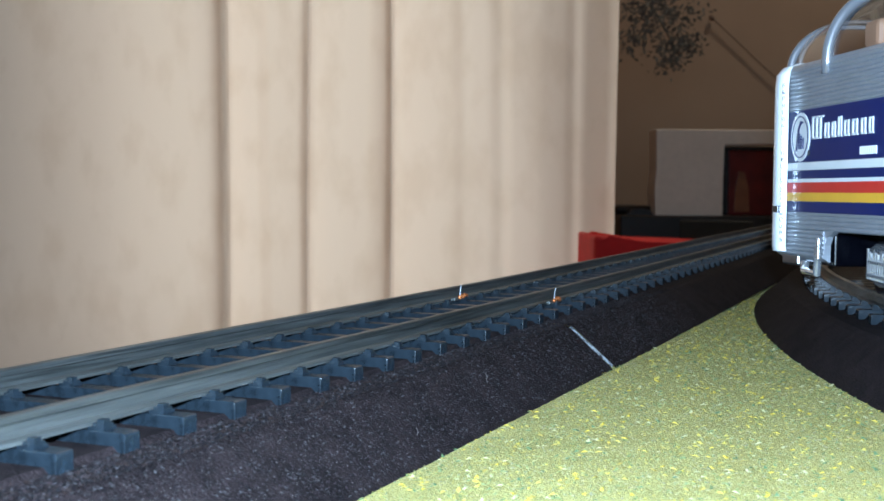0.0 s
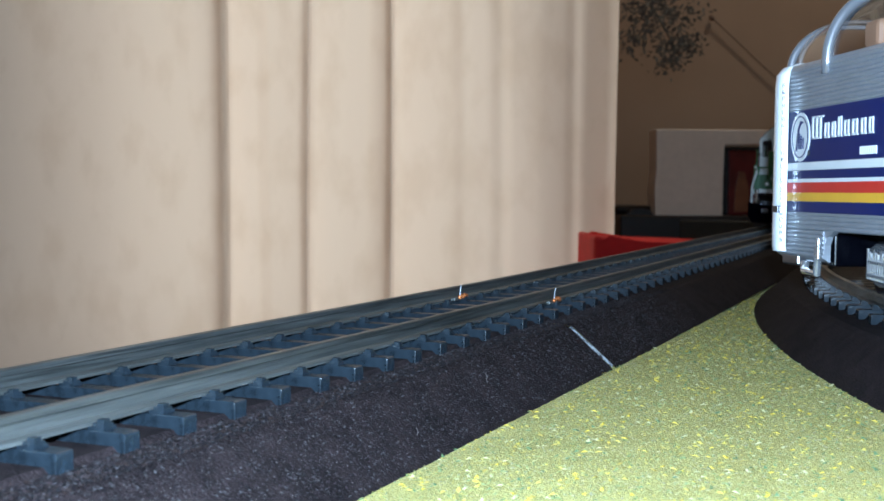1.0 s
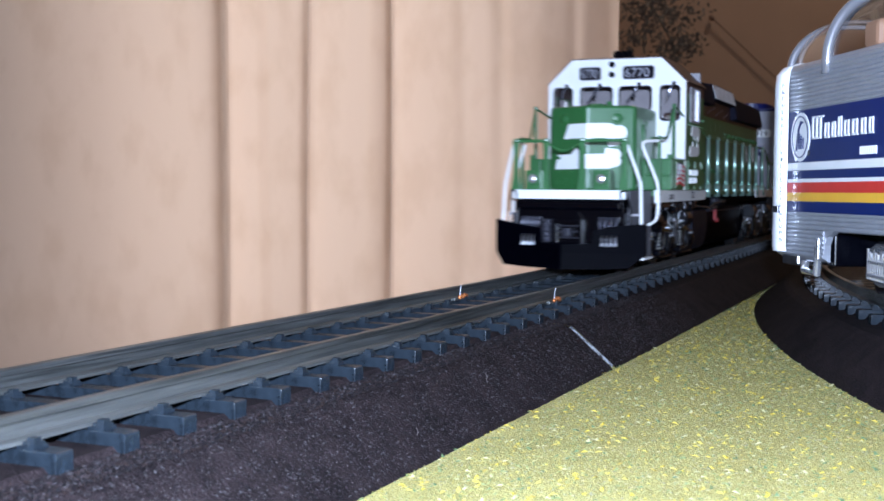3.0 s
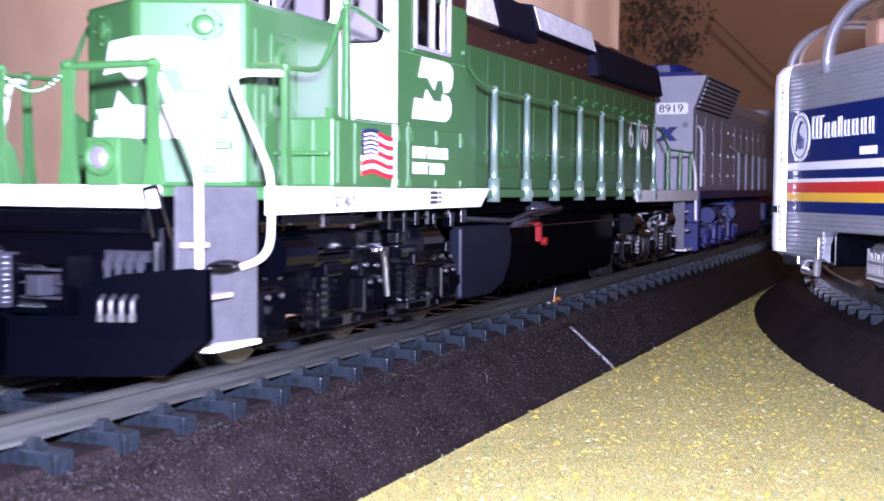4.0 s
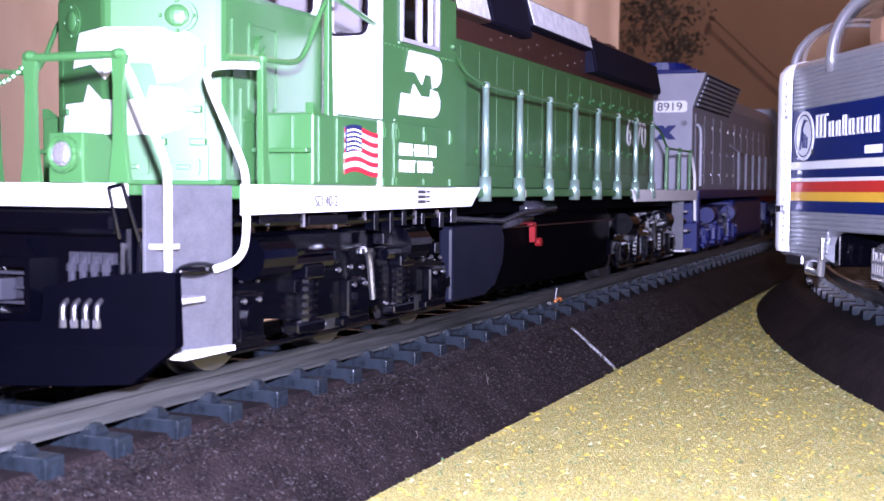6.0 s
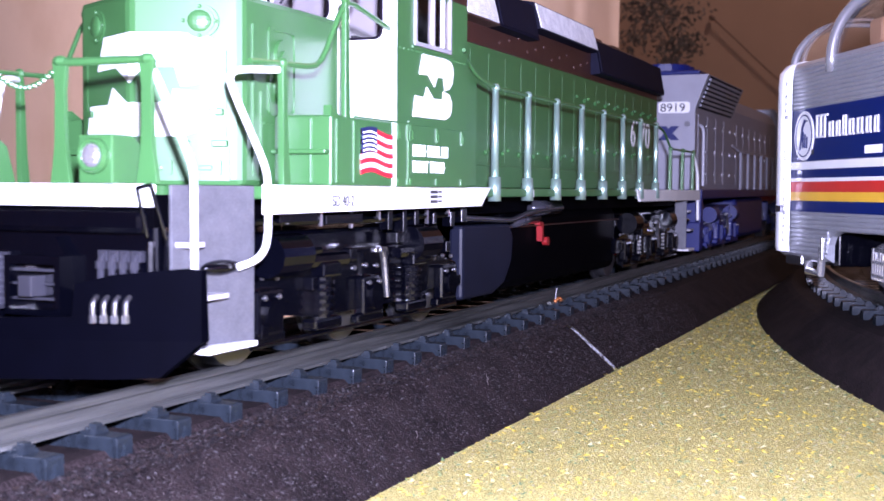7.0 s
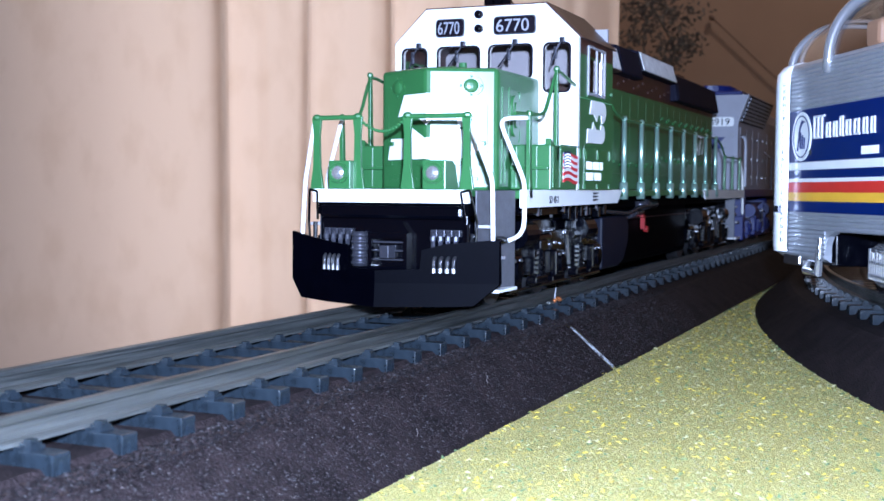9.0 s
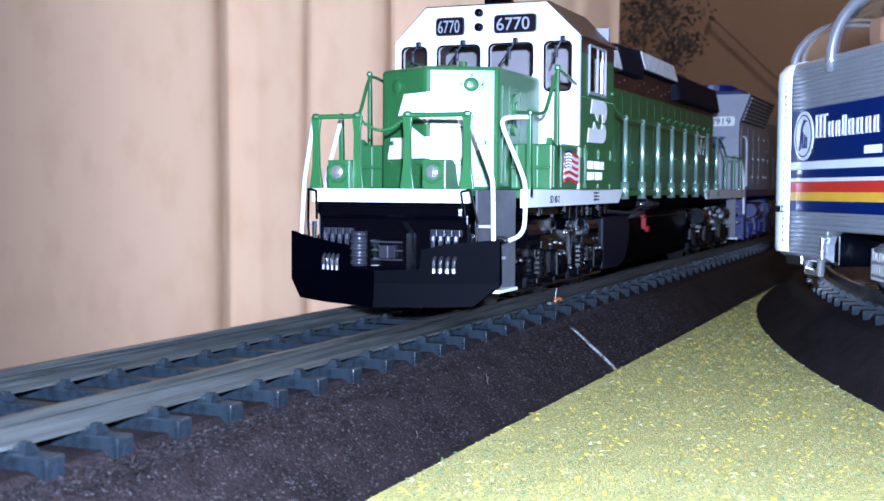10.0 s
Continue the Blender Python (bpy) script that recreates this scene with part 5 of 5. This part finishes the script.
for s in (-1, 1):
    for k in range(7):
        t0, t1 = 0.08 + 0.125 * k, 0.15 + 0.125 * k
        b = bmesh.new()
        prism(b, [(s * (11.4 + 3.6 * t0), 42 + 9.5 * t0), (s * (12.0 + 3.6 * t0), 42 + 9.5 * t0 - 0.1), (s * (12.0 + 3.6 * t1), 42 + 9.5 * t1 - 0.1), (s * (11.4 + 3.6 * t1), 42 + 9.5 * t1)], 0, 13, 66)
        part("slat", b, unit_grey, radiator)
    b = bmesh.new()
    prism(b, [(s * 11.38, 42.2), (s * 11.6, 42.2), (s * 15.1, 51.2), (s * 14.9, 51.2)], 0, 12.5, 67)
    part("radiator_grille", b, shutter_black, radiator, "dark grille behind the slats")
    for k in range(12):
        u = 14 + 13.6 * k
        y = s * (11.42 if u < 66 else 11.02)
        b = bmesh.new()
        box(b, u, u + 13.0, y - 0.12, y + 0.12, 20.5, 40.5, 0.06)
        d = part("hood_door", b, unit_grey, uh)
        b = bmesh.new()
        for z in (23.5, 30.0, 37.5):
            ball(b, (u + 11.6, y + s * 0.2, z), 0.5, 6, (1, 0.6, 1.3))
        part("latch", b, steel, d)
    b = bmesh.new()
    box(b, 188, 202, s * 14.9, s * 15.2, 37, 45.5, 0.2)
    part("side_window", b, cab_glass, ucab)
    b = bmesh.new()
    wire(b, [(6.0, s * 13.4, 37.0), (6.0, s * 14.6, 36.0), (6.0, s * 14.6, 20.0)], 0.5, 8)
    up("grab_pole", b, unit_grey, "grey grab pole")
    # pale board with dark digits, lamps and a crossed mark on the hood end
    yb = -5.4 * (-s)
    b = bmesh.new()
    prism(b, rounded(yb - 4.5, yb + 4.5, 40.7, 43.9, 0.8), 0, 9.35, 9.65)
    nb = part("number_board", b, loco_white, hood_end, "white number board with dark digits")
    cu = bpy.data.curves.new("lettering", "FONT")
    cu.body, cu.size, cu.extrude = "8919", 3.3 * MM, 0.00005
    ob = bpy.data.objects.new("tmp", cu)
    scene.collection.objects.link(ob)
    bpy.context.view_layer.update()
    me = bpy.data.meshes.new_from_object(ob.evaluated_get(bpy.context.evaluated_depsgraph_get()))
    bpy.data.objects.remove(ob)
    me.materials.append(gasket)
    o = new("lettering", me)
    o.parent = nb
    o.matrix_basis = Matrix.Translation(Vector((9.3, yb + 4.0, 41.15)) * MM) @ Matrix.Rotation(radians(-90), 4, "Z") @ Matrix.Rotation(radians(90), 4, "X") @ Matrix.Diagonal((1.1, 1, 1, 1))
    b = bmesh.new()
    rod(b, (8.8, s * 9.3, 37.6), (9.7, s * 9.3, 37.6), 0.8, 12)
    part("marker_lamp", b, steel, hood_end, "small round marker lamp")
b = bmesh.new()
box(b, 9.2, 9.7, -2.2, 1.4, 44.8, 47.6, 0.3)
hl = part("headlight_plate", b, wall_grey, hood_end, "pale plate with two dark headlights")
for y in (-1.4, 0.5):
    b = bmesh.new()
    rod(b, (8.8, y, 46.2), (9.3, y, 46.2), 0.75, 12)
    part("headlight", b, gasket, hl)
for pts in ([(-7.0, 33.0), (-4.6, 33.0), (-0.8, 37.0), (-3.2, 37.0)], [(-0.8, 33.0), (-3.2, 33.0), (-7.0, 37.0), (-4.6, 37.0)], [(0.6, 33.0), (3.6, 33.0), (3.6, 37.0), (0.6, 37.0)]):
    b = bmesh.new()
    prism(b, pts, 0, 9.45 if pts[0][0] != -0.8 else 9.4, 9.62)
    part("letter_bar", b, unit_blue, hood_end, "dark blue bar of a painted mark")
b = bmesh.new()
box(b, 0.2, 3, -15.4, 15.4, 2.2, 16.6, 0.4)
prism(b, [(-15.4, 2.0), (15.4, 2.0), (15.4, 10), (-15.4, 10)], 0, -1.6, 0.4, 0.3)
up("pilot", b, unit_blue, "dark blue pilot")
b = bmesh.new()
box(b, -3, 2, -1, 1, 8.3, 10.8, 0.2)
up("coupler", b, steel)
b = bmesh.new()
box(b, 78, 140, -12, 12, 2.4, 16, 1.4)
up("fuel_tank", b, unit_blue)
six_wheel_truck(unit, 42.5, lambda n, bm, m, l: up(n, bm, unit_blue if m is loco_black else m))
six_wheel_truck(unit, 182.0, lambda n, bm, m, l: up(n, bm, unit_blue if m is loco_black else m))
for s in (-1, 1):
    for k in range(9):
        u = 66 + k * 15
        b = bmesh.new()
        rod(b, (u, s * 15.2, 17), (u, s * 15.2, 31), 0.4, 8)
        up("stanchion", b, unit_grey)
    b = bmesh.new()
    wire(b, [(60, s * 13.4, 33), (66, s * 15.2, 31), (186, s * 15.2, 31), (210, s * 15.2, 26)], 0.3, 6)
    up("handrail", b, unit_grey)
unit_wheels = wheel_sets[6:]
loco_wheels = wheel_sets[:6]

# ---- the room, laid out along the line of sight: r to the right, w away, z over the mat (millimetres) ----
CW, SW = math.cos(radians(YAW)), math.sin(radians(YAW))


def room(r, w, z):
    return Vector((CW * w + SW * r, EYE.y + SW * w - CW * r, z))


def turn_in(bm):
    """From (r, w, z) to the world."""
    for v in bm.verts:
        v.co = room(v.co.x, v.co.y, v.co.z)


def rpart(name, bm, material, parent=None, label="", smooth=False):
    turn_in(bm)
    return part(name, bm, material, parent, label, smooth)


wall_paint = mat("taupe_wall", (0.4, 0.285, 0.2), 0.85, vary=0.12, scale=6, bump=0.2, bscale=400)
floor_wood = mat("dark_floor", (0.16, 0.1, 0.06), 0.5, vary=0.3, scale=12, bump=0.1)
ceil_paint = mat("ceiling_white", (0.7, 0.68, 0.64), 0.9, vary=0.05, scale=10)
red_cloth = mat("red_cloth", (0.72, 0.012, 0.01), 0.8, vary=0.15, scale=60, bump=0.3, bscale=900)
foam_board = mat("pale_foam_board", (0.74, 0.66, 0.58), 0.85, vary=0.08, scale=90, bump=0.4, bscale=600)
cabinet_black = mat("black_cabinet", (0.012, 0.011, 0.011), 0.35, vary=0.3, scale=50)
picture_red = mat("dark_red_print", (0.16, 0.012, 0.008), 0.3, vary=0.6, scale=30)
brown_print = mat("brown_print", (0.3, 0.1, 0.03), 0.4, vary=0.4, scale=40)
leaf_dark = mat("dark_leaf", (0.12, 0.115, 0.1), 0.6, vary=0.3, scale=60)

cloth = bpy.data.materials.new("beige_curtain")
cloth.use_nodes = True
ct = cloth.node_tree
ct.nodes.remove(ct.nodes["Principled BSDF"])
tc = ct.nodes.new("ShaderNodeTexCoord")
mp = ct.nodes.new("ShaderNodeMapping")
mp.inputs["Scale"].default_value = (11, 11, 6)
nz = ct.nodes.new("ShaderNodeTexNoise")
nz.inputs["Scale"].default_value, nz.inputs["Detail"].default_value = 2.2, 6
weave = ct.nodes.new("ShaderNodeTexNoise")
weave.inputs["Scale"].default_value, weave.inputs["Detail"].default_value = 500, 2
rp = ct.nodes.new("ShaderNodeValToRGB")
rp.color_ramp.elements[0].color, rp.color_ramp.elements[1].color = (0.65, 0.5, 0.375, 1), (0.7, 0.55, 0.425, 1)
rp.color_ramp.elements[0].position, rp.color_ramp.elements[1].position = 0.34, 0.52
df, tl = ct.nodes.new("ShaderNodeBsdfDiffuse"), ct.nodes.new("ShaderNodeBsdfTranslucent")
mx = ct.nodes.new("ShaderNodeMixShader")
mx.inputs[0].default_value = 0.45
bp = ct.nodes.new("ShaderNodeBump")
bp.inputs["Strength"].default_value, bp.inputs["Distance"].default_value = 0.25, 0.001
for a, c in ((tc.outputs["Object"], mp.inputs[0]), (mp.outputs[0], nz.inputs["Vector"]), (tc.outputs["Object"], weave.inputs["Vector"]), (nz.outputs["Fac"], rp.inputs[0]), (rp.outputs[0], df.inputs[0]), (rp.outputs[0], tl.inputs[0]),
             (weave.outputs["Fac"], bp.inputs["Height"]), (bp.outputs[0], df.inputs["Normal"]), (df.outputs[0], mx.inputs[1]), (tl.outputs[0], mx.inputs[2]), (mx.outputs[0], ct.nodes["Material Output"].inputs[0])):
    ct.links.new(a, c)

FLOOR, CEIL = -760.0, 1740.0
b = bmesh.new()
box(b, -1700, 2000, -2300, 2500, FLOOR - 30, FLOOR)
tagged(rpart("floor", b, floor_wood), "dark wooden floor of the room", "floor", kind="structure")
b = bmesh.new()
box(b, -1700, 2000, -2300, 2500, CEIL, CEIL + 40)
tagged(rpart("ceiling", b, ceil_paint), "plain white ceiling of the room", "ceiling", kind="structure")


def wall(name, x0, x1, y0, y1, label):
    b = bmesh.new()
    box(b, x0, x1, y0, y1, FLOOR, CEIL)
    return tagged(rpart(name, b, wall_paint), label, "wall", kind="structure")


wall("wall_far", 230, 1900, 2400, 2490, "plain taupe wall in shade")
wall("wall_right", 1900, 1990, -2200, 2490, "plain taupe side wall")
wall("wall_left", -1690, -1600, -2200, 1700, "plain taupe side wall")
wall("wall_return", 205, 229, 1612, 2490, "plain taupe return wall beside the curtain")


def wall_with_window(name, x0, x1, y0, y1, wx0, wx1, wz0, wz1, label):
    b = bmesh.new()
    box(b, x0, wx0, y0, y1, FLOOR, CEIL)
    box(b, wx1, x1, y0, y1, FLOOR, CEIL)
    box(b, wx0, wx1, y0, y1, FLOOR, wz0)
    box(b, wx0, wx1, y0, y1, wz1, CEIL)
    return tagged(rpart(name, b, wall_paint), label, "wall", kind="structure")


wall_with_window("wall_window", -1600, 203, 1610, 1700, -1100, 190, -300, 1400, "wall with a window behind the curtain")
# the opening in the back wall is added for the fill behind the viewer
wall_with_window("wall_back", -1600, 1900, -2300, -2200, -900, 500, 0, 1300, "wall behind the viewer with an added, unseen window")


def window(name, x0, x1, y, z0, z1):
    w = empty(name, "white window frame with clear panes", "window", kind="structure")
    b = bmesh.new()
    for a0, a1, c0, c1 in ((x0, x0 + 50, z0, z1), (x1 - 50, x1, z0, z1), (x0 + 50, x1 - 50, z0, z0 + 50), (x0 + 50, x1 - 50, z1 - 50, z1), ((x0 + x1) / 2 - 25, (x0 + x1) / 2 + 25, z0 + 50, z1 - 50)):
        box(b, a0, a1, y - 25, y + 25, c0, c1, 3)
    rpart("window_frame", b, ceil_paint, w)
    return w


window("window_1", -1100, 190, 1660, -300, 1400)
# unseen frame, added round the fill behind the viewer
window("window_2", -900, 500, -2250, 0, 1300)
# fixture out of view, added to carry the warm fill
lamp = empty("added_lamp_base", "small round white lamp base added out of view on the ceiling", "ceiling lamp")
b = bmesh.new()
rod(b, (900, 1800, 1650), (900, 1800, 1740), 130, 28, 90)
rpart("base", b, ceil_paint, lamp)


# curtain with overlapping pleats
def curtain():
    scale = 1500 / 2110
    b = bmesh.new()
    plan = []
    # loose sawtooth pleats towards the far side of the window
    edges = [-1500, -1330, -1180, -1010, -850, -700, -540, -400, -260, -90]
    for i, (e0, e1) in enumerate(zip(edges, edges[1:])):
        d = 24 + 10 * (i % 2)
        plan += [((e0 + (e1 - e0) * k / 10 - 784) * scale, 1500 + d * (1 - math.cos(math.pi * k / 10)) / 2) for k in range(11)]
    # the broad panel, two sharp overlaps and soft waves up to the hem
    runs = ([(-85, 0), (60, 6), (200, 4), (320, 10), (376, 14), (388, 20), (402, 30)], [(400, -6), (404, -9), (430, -7), (458, -5), (480, 3), (510, 8), (540, 14), (553, 22)],
            [(554, 4), (562, 0), (610, 2), (650, 8), (680, 18), (690, 28)], [(691, -4), (698, -8), (750, -6), (800, -2), (820, 4), (834, 2), (868, 0), (892, 5), (904, -2), (960, -4), (1008, 0), (1020, 4), (1032, -2), (1060, 2), (1085, 4), (1096, -8)])
    for run in runs:
        xs, ws = zip(*run)
        for k in range(61):
            x = xs[0] + (xs[-1] - xs[0]) * k / 60
            w = sum(np.interp(x + o, xs, ws) for o in (-5, -2, 0, 2, 5)) / 5
            plan.append(((x - 784) * scale, 1500 - 1.05 * w))
    plan.append((plan[-1][0] + 3, plan[-1][1] + 60))
    rows = []
    zs = [-700 + 120 * k for k in range(20)]
    for z in zs:
        rows.append([b.verts.new((r + 3.5 * math.sin(z * 0.004 + i * 0.05), w + 5 * math.sin(z * 0.006 + r * 0.013), z)) for i, (r, w) in enumerate(plan)])
    for r0, r1 in zip(rows, rows[1:]):
        for i in range(len(plan) - 1):
            b.faces.new((r0[i], r0[i + 1], r1[i + 1], r1[i]))
    return tagged(rpart("curtain", b, cloth, smooth=True), "long beige curtain hanging in loose pleats", "curtain")


curtain()
b = bmesh.new()
rod(b, (-1600, 1520, 1595), (205, 1520, 1595), 14, 14)
for r in (-1580, 190):
    ball(b, (r, 1520, 1595), 24, 12)
for r in (-1500, -600, 180):
    box(b, r - 8, r + 8, 1520, 1612, 1587, 1603)
tagged(rpart("curtain_rod", b, cabinet_black), "dark curtain rod fixed to the wall", "curtain rod")


def px(x, w):
    return (x - 784) / 2110 * w


def pz(y, w):
    """Height over the mat at distance w of what shows at that line of the picture."""
    return EYE.z - (y - 444) / 2110 * w - w * math.tan(radians(PITCH))


# black cabinet, pale foam frame and the dark red print in it
W = 2000.0
cab_top = pz(378, W)
c = empty("media_cabinet", "low black cabinet against the taupe wall", "cabinet")
b = bmesh.new()
box(b, px(1096, W), px(1500, W), W - 20, W + 380, FLOOR, cab_top, 4)
rpart("body", b, cabinet_black, c)
b = bmesh.new()
box(b, px(1200, W), px(1330, W), W - 28, W - 19, pz(470, W), pz(386, W), 3)
rpart("front_panel", b, mat("smoke_panel", (0.03, 0.028, 0.022), 0.25), c, "smoky dark front panel")
b = bmesh.new()
box(b, px(1096, W), px(1170, W), W + 40, W + 240, cab_top, pz(362, W), 8)
prism(b, [(px(1110, W), pz(380, W)), (px(1160, W), pz(380, W)), (px(1150, W), pz(368, W)), (px(1120, W), pz(368, W))], 1, W, W + 30)
tagged(rpart("black_case", b, cabinet_black), "black rounded case on the cabinet", "case")

f = empty("foam_frame", "pale pink foam packing frame standing on the cabinet", "packing foam")
b = bmesh.new()
outer = [(px(1161, W), pz(381, W)), (px(1160, W), pz(330, W)), (px(1163, W), pz(300, W)), (px(1161, W), pz(226, W)), (px(1500, W), pz(226, W)), (px(1500, W), pz(250, W)), (px(1280, W), pz(250, W)), (px(1281, W), pz(381, W))]
prism(b, outer, 1, W, W + 70, 2.0)
rpart("foam_sheet", b, foam_board, f)
b = bmesh.new()
box(b, px(1152, W), px(1290, W), W - 15, W + 90, cab_top, pz(379, W), 1)
rpart("foam_foot", b, foam_board, f)
b = bmesh.new()
box(b, px(1284, W), px(1460, W), W + 75, W + 95, cab_top, pz(252, W), 2)
pr = tagged(rpart("print_board", b, cabinet_black), "dark board with a dark red print", "print")
b = bmesh.new()
box(b, px(1308, W), px(1440, W), W + 69, W + 76, pz(378, W), pz(260, W), 2)
rpart("print", b, picture_red, pr, "dark red printed panel")
b = bmesh.new()
prism(b, [(px(1318, W), pz(372, W)), (px(1346, W), pz(372, W)), (px(1344, W), pz(330, W)), (px(1336, W), pz(300, W)), (px(1326, W), pz(298, W)), (px(1320, W), pz(330, W))], 1, W + 65, W + 70)
rpart("print_patch", b, brown_print, pr, "brown patch in the print")

# red cloth over a low box beyond the layout
W = 1330.0
rb = empty("red_box", "red cloth-covered box beyond the layout board", "box")
b = bmesh.new()
prism(b, [(px(1054, W), FLOOR), (px(1300, W), FLOOR), (px(1300, W), pz(430, W)), (px(1240, W), pz(428, W)), (px(1140, W), pz(425, W)), (px(1080, W), pz(422, W)), (px(1068, W), pz(417, W)), (px(1054, W), pz(416, W))], 1, W, W + 160, 4)
rpart("cover", b, red_cloth, rb)

# hanging plant and a slanting cord before the far wall
W = 2150.0
pl = empty("hanging_plant", "dark leafy houseplant hanging before the wall", "houseplant")
prng = random.Random(11)
b = bmesh.new()
for cx, cy, n, sp in ((1145, 20, 300, 56), (1185, 80, 200, 40), (1185, 10, 200, 56), (1222, 75, 70, 22), (1185, 108, 70, 22), (1118, 70, 60, 22)):
    for k in range(n):
        x, y = prng.gauss(cx, sp * 0.55), prng.gauss(cy, sp * 0.45)
        r, z, w0 = px(x, W), pz(y, W), W + prng.uniform(-40, 60)
        a, L = prng.uniform(0, 6.28), prng.uniform(5, 13)
        d = Vector((math.cos(a), prng.uniform(-0.5, 0.5), math.sin(a) - 0.3)).normalized() * L
        n_ = d.cross(Vector((0, 1, 0.2))).normalized() * L * 0.22
        p = Vector((r, w0, z))
        q = [b.verts.new(v) for v in (p, p + d * 0.45 + n_, p + d, p + d * 0.45 - n_)]
        b.faces.new(q)
rpart("leaves", b, leaf_dark, pl)
b = bmesh.new()
for x0, y0, x1, y1 in ((1150, -900, 1150, 20), (1150, 10, 1190, 80), (1150, 0, 1180, 15), (1190, 80, 1225, 75), (1150, 20, 1120, 75), (1190, 80, 1185, 110)):
    wire(b, [(px(x0, W), W, pz(y0, W)), (px(x1, W), W, pz(y1, W))], 2.0, 6)
rpart("stems", b, leaf_dark, pl)
b = bmesh.new()
W = 2390.0
wire(b, [(px(1255, W), W, pz(30, W)), (px(1300, W), W, pz(70, W)), (px(1345, W), W, pz(112, W)), (px(1400, W), W, pz(160, W))], 1.6, 8)
ball(b, (px(1255, W), W, pz(30, W)), 6, 8)
tagged(rpart("wall_cord", b, mat("brown_cord", (0.22, 0.15, 0.11), 0.6)), "thin dark cord slanting across the wall", "cord")

# ---- movement ----
PLAN = [(0, 816), (1.1, 612), (1.5, 536), (2, 446), (2.5, 349), (2.7, 314.5), (3.2, 219), (3.6, 139), (3.8, 104.5), (4, 88.3), (4.2, 85.0), (4.4, 84.5), (6.55, 84.5), (6.8, 85.8), (7, 88.4), (7.5, 101), (8, 126), (8.5, 159), (8.7, 163.6), (8.9, 164.6), (10, 164.6)]


def along(t):
    """How far the front sill stands along the straight track at t seconds, eased between the known places."""
    n = len(PLAN)
    h = [PLAN[i + 1][0] - PLAN[i][0] for i in range(n - 1)]
    d = [(PLAN[i + 1][1] - PLAN[i][1]) / h[i] for i in range(n - 1)]
    m = [d[0]] + [0.0 if d[i - 1] * d[i] <= 0 else 2 / (1 / d[i - 1] + 1 / d[i]) for i in range(1, n - 1)] + [d[-1]]
    i = max(k for k in range(n - 1) if PLAN[k][0] <= t + 1e-9)
    x = (t - PLAN[i][0]) / h[i]
    return ((1 + 2 * x) * (1 - x) ** 2 * PLAN[i][1] + x * (1 - x) ** 2 * h[i] * m[i] + x * x * (3 - 2 * x) * PLAN[i + 1][1] + x * x * (x - 1) * h[i] * m[i + 1])


def stand(s):
    """The pose of a locomotive whose front sill is at s."""
    za, zb = rise(s + 42), rise(s + 190)
    return Matrix.Translation(Vector((s, 0, RAIL + za - (zb - za) * 42 / 148)) * MM) @ Matrix.Rotation(-math.atan2(zb - za, 148), 4, "Y")


def motions():
    times = [k / 10 for k in range(101)]
    walk(loco, [(t, stand(along(t))) for t in times])
    walk(unit, [(t, stand(along(t) + 243)) for t in times])
    fine = [0.0]
    for k in range(1, 301):
        t = k / 30
        if abs(along(t) - along(fine[-1])) > 2.0 or k == 300 or (k % 30 == 0):
            fine.append(t)
    for ax, u in loco_wheels + unit_wheels:
        walk(ax, [(t, Matrix.Translation(Vector((u, 0, 5.75)) * MM) @ Matrix.Rotation((along(t) - along(0)) / 5.75, 4, "Y")) for t in fine])


motions()
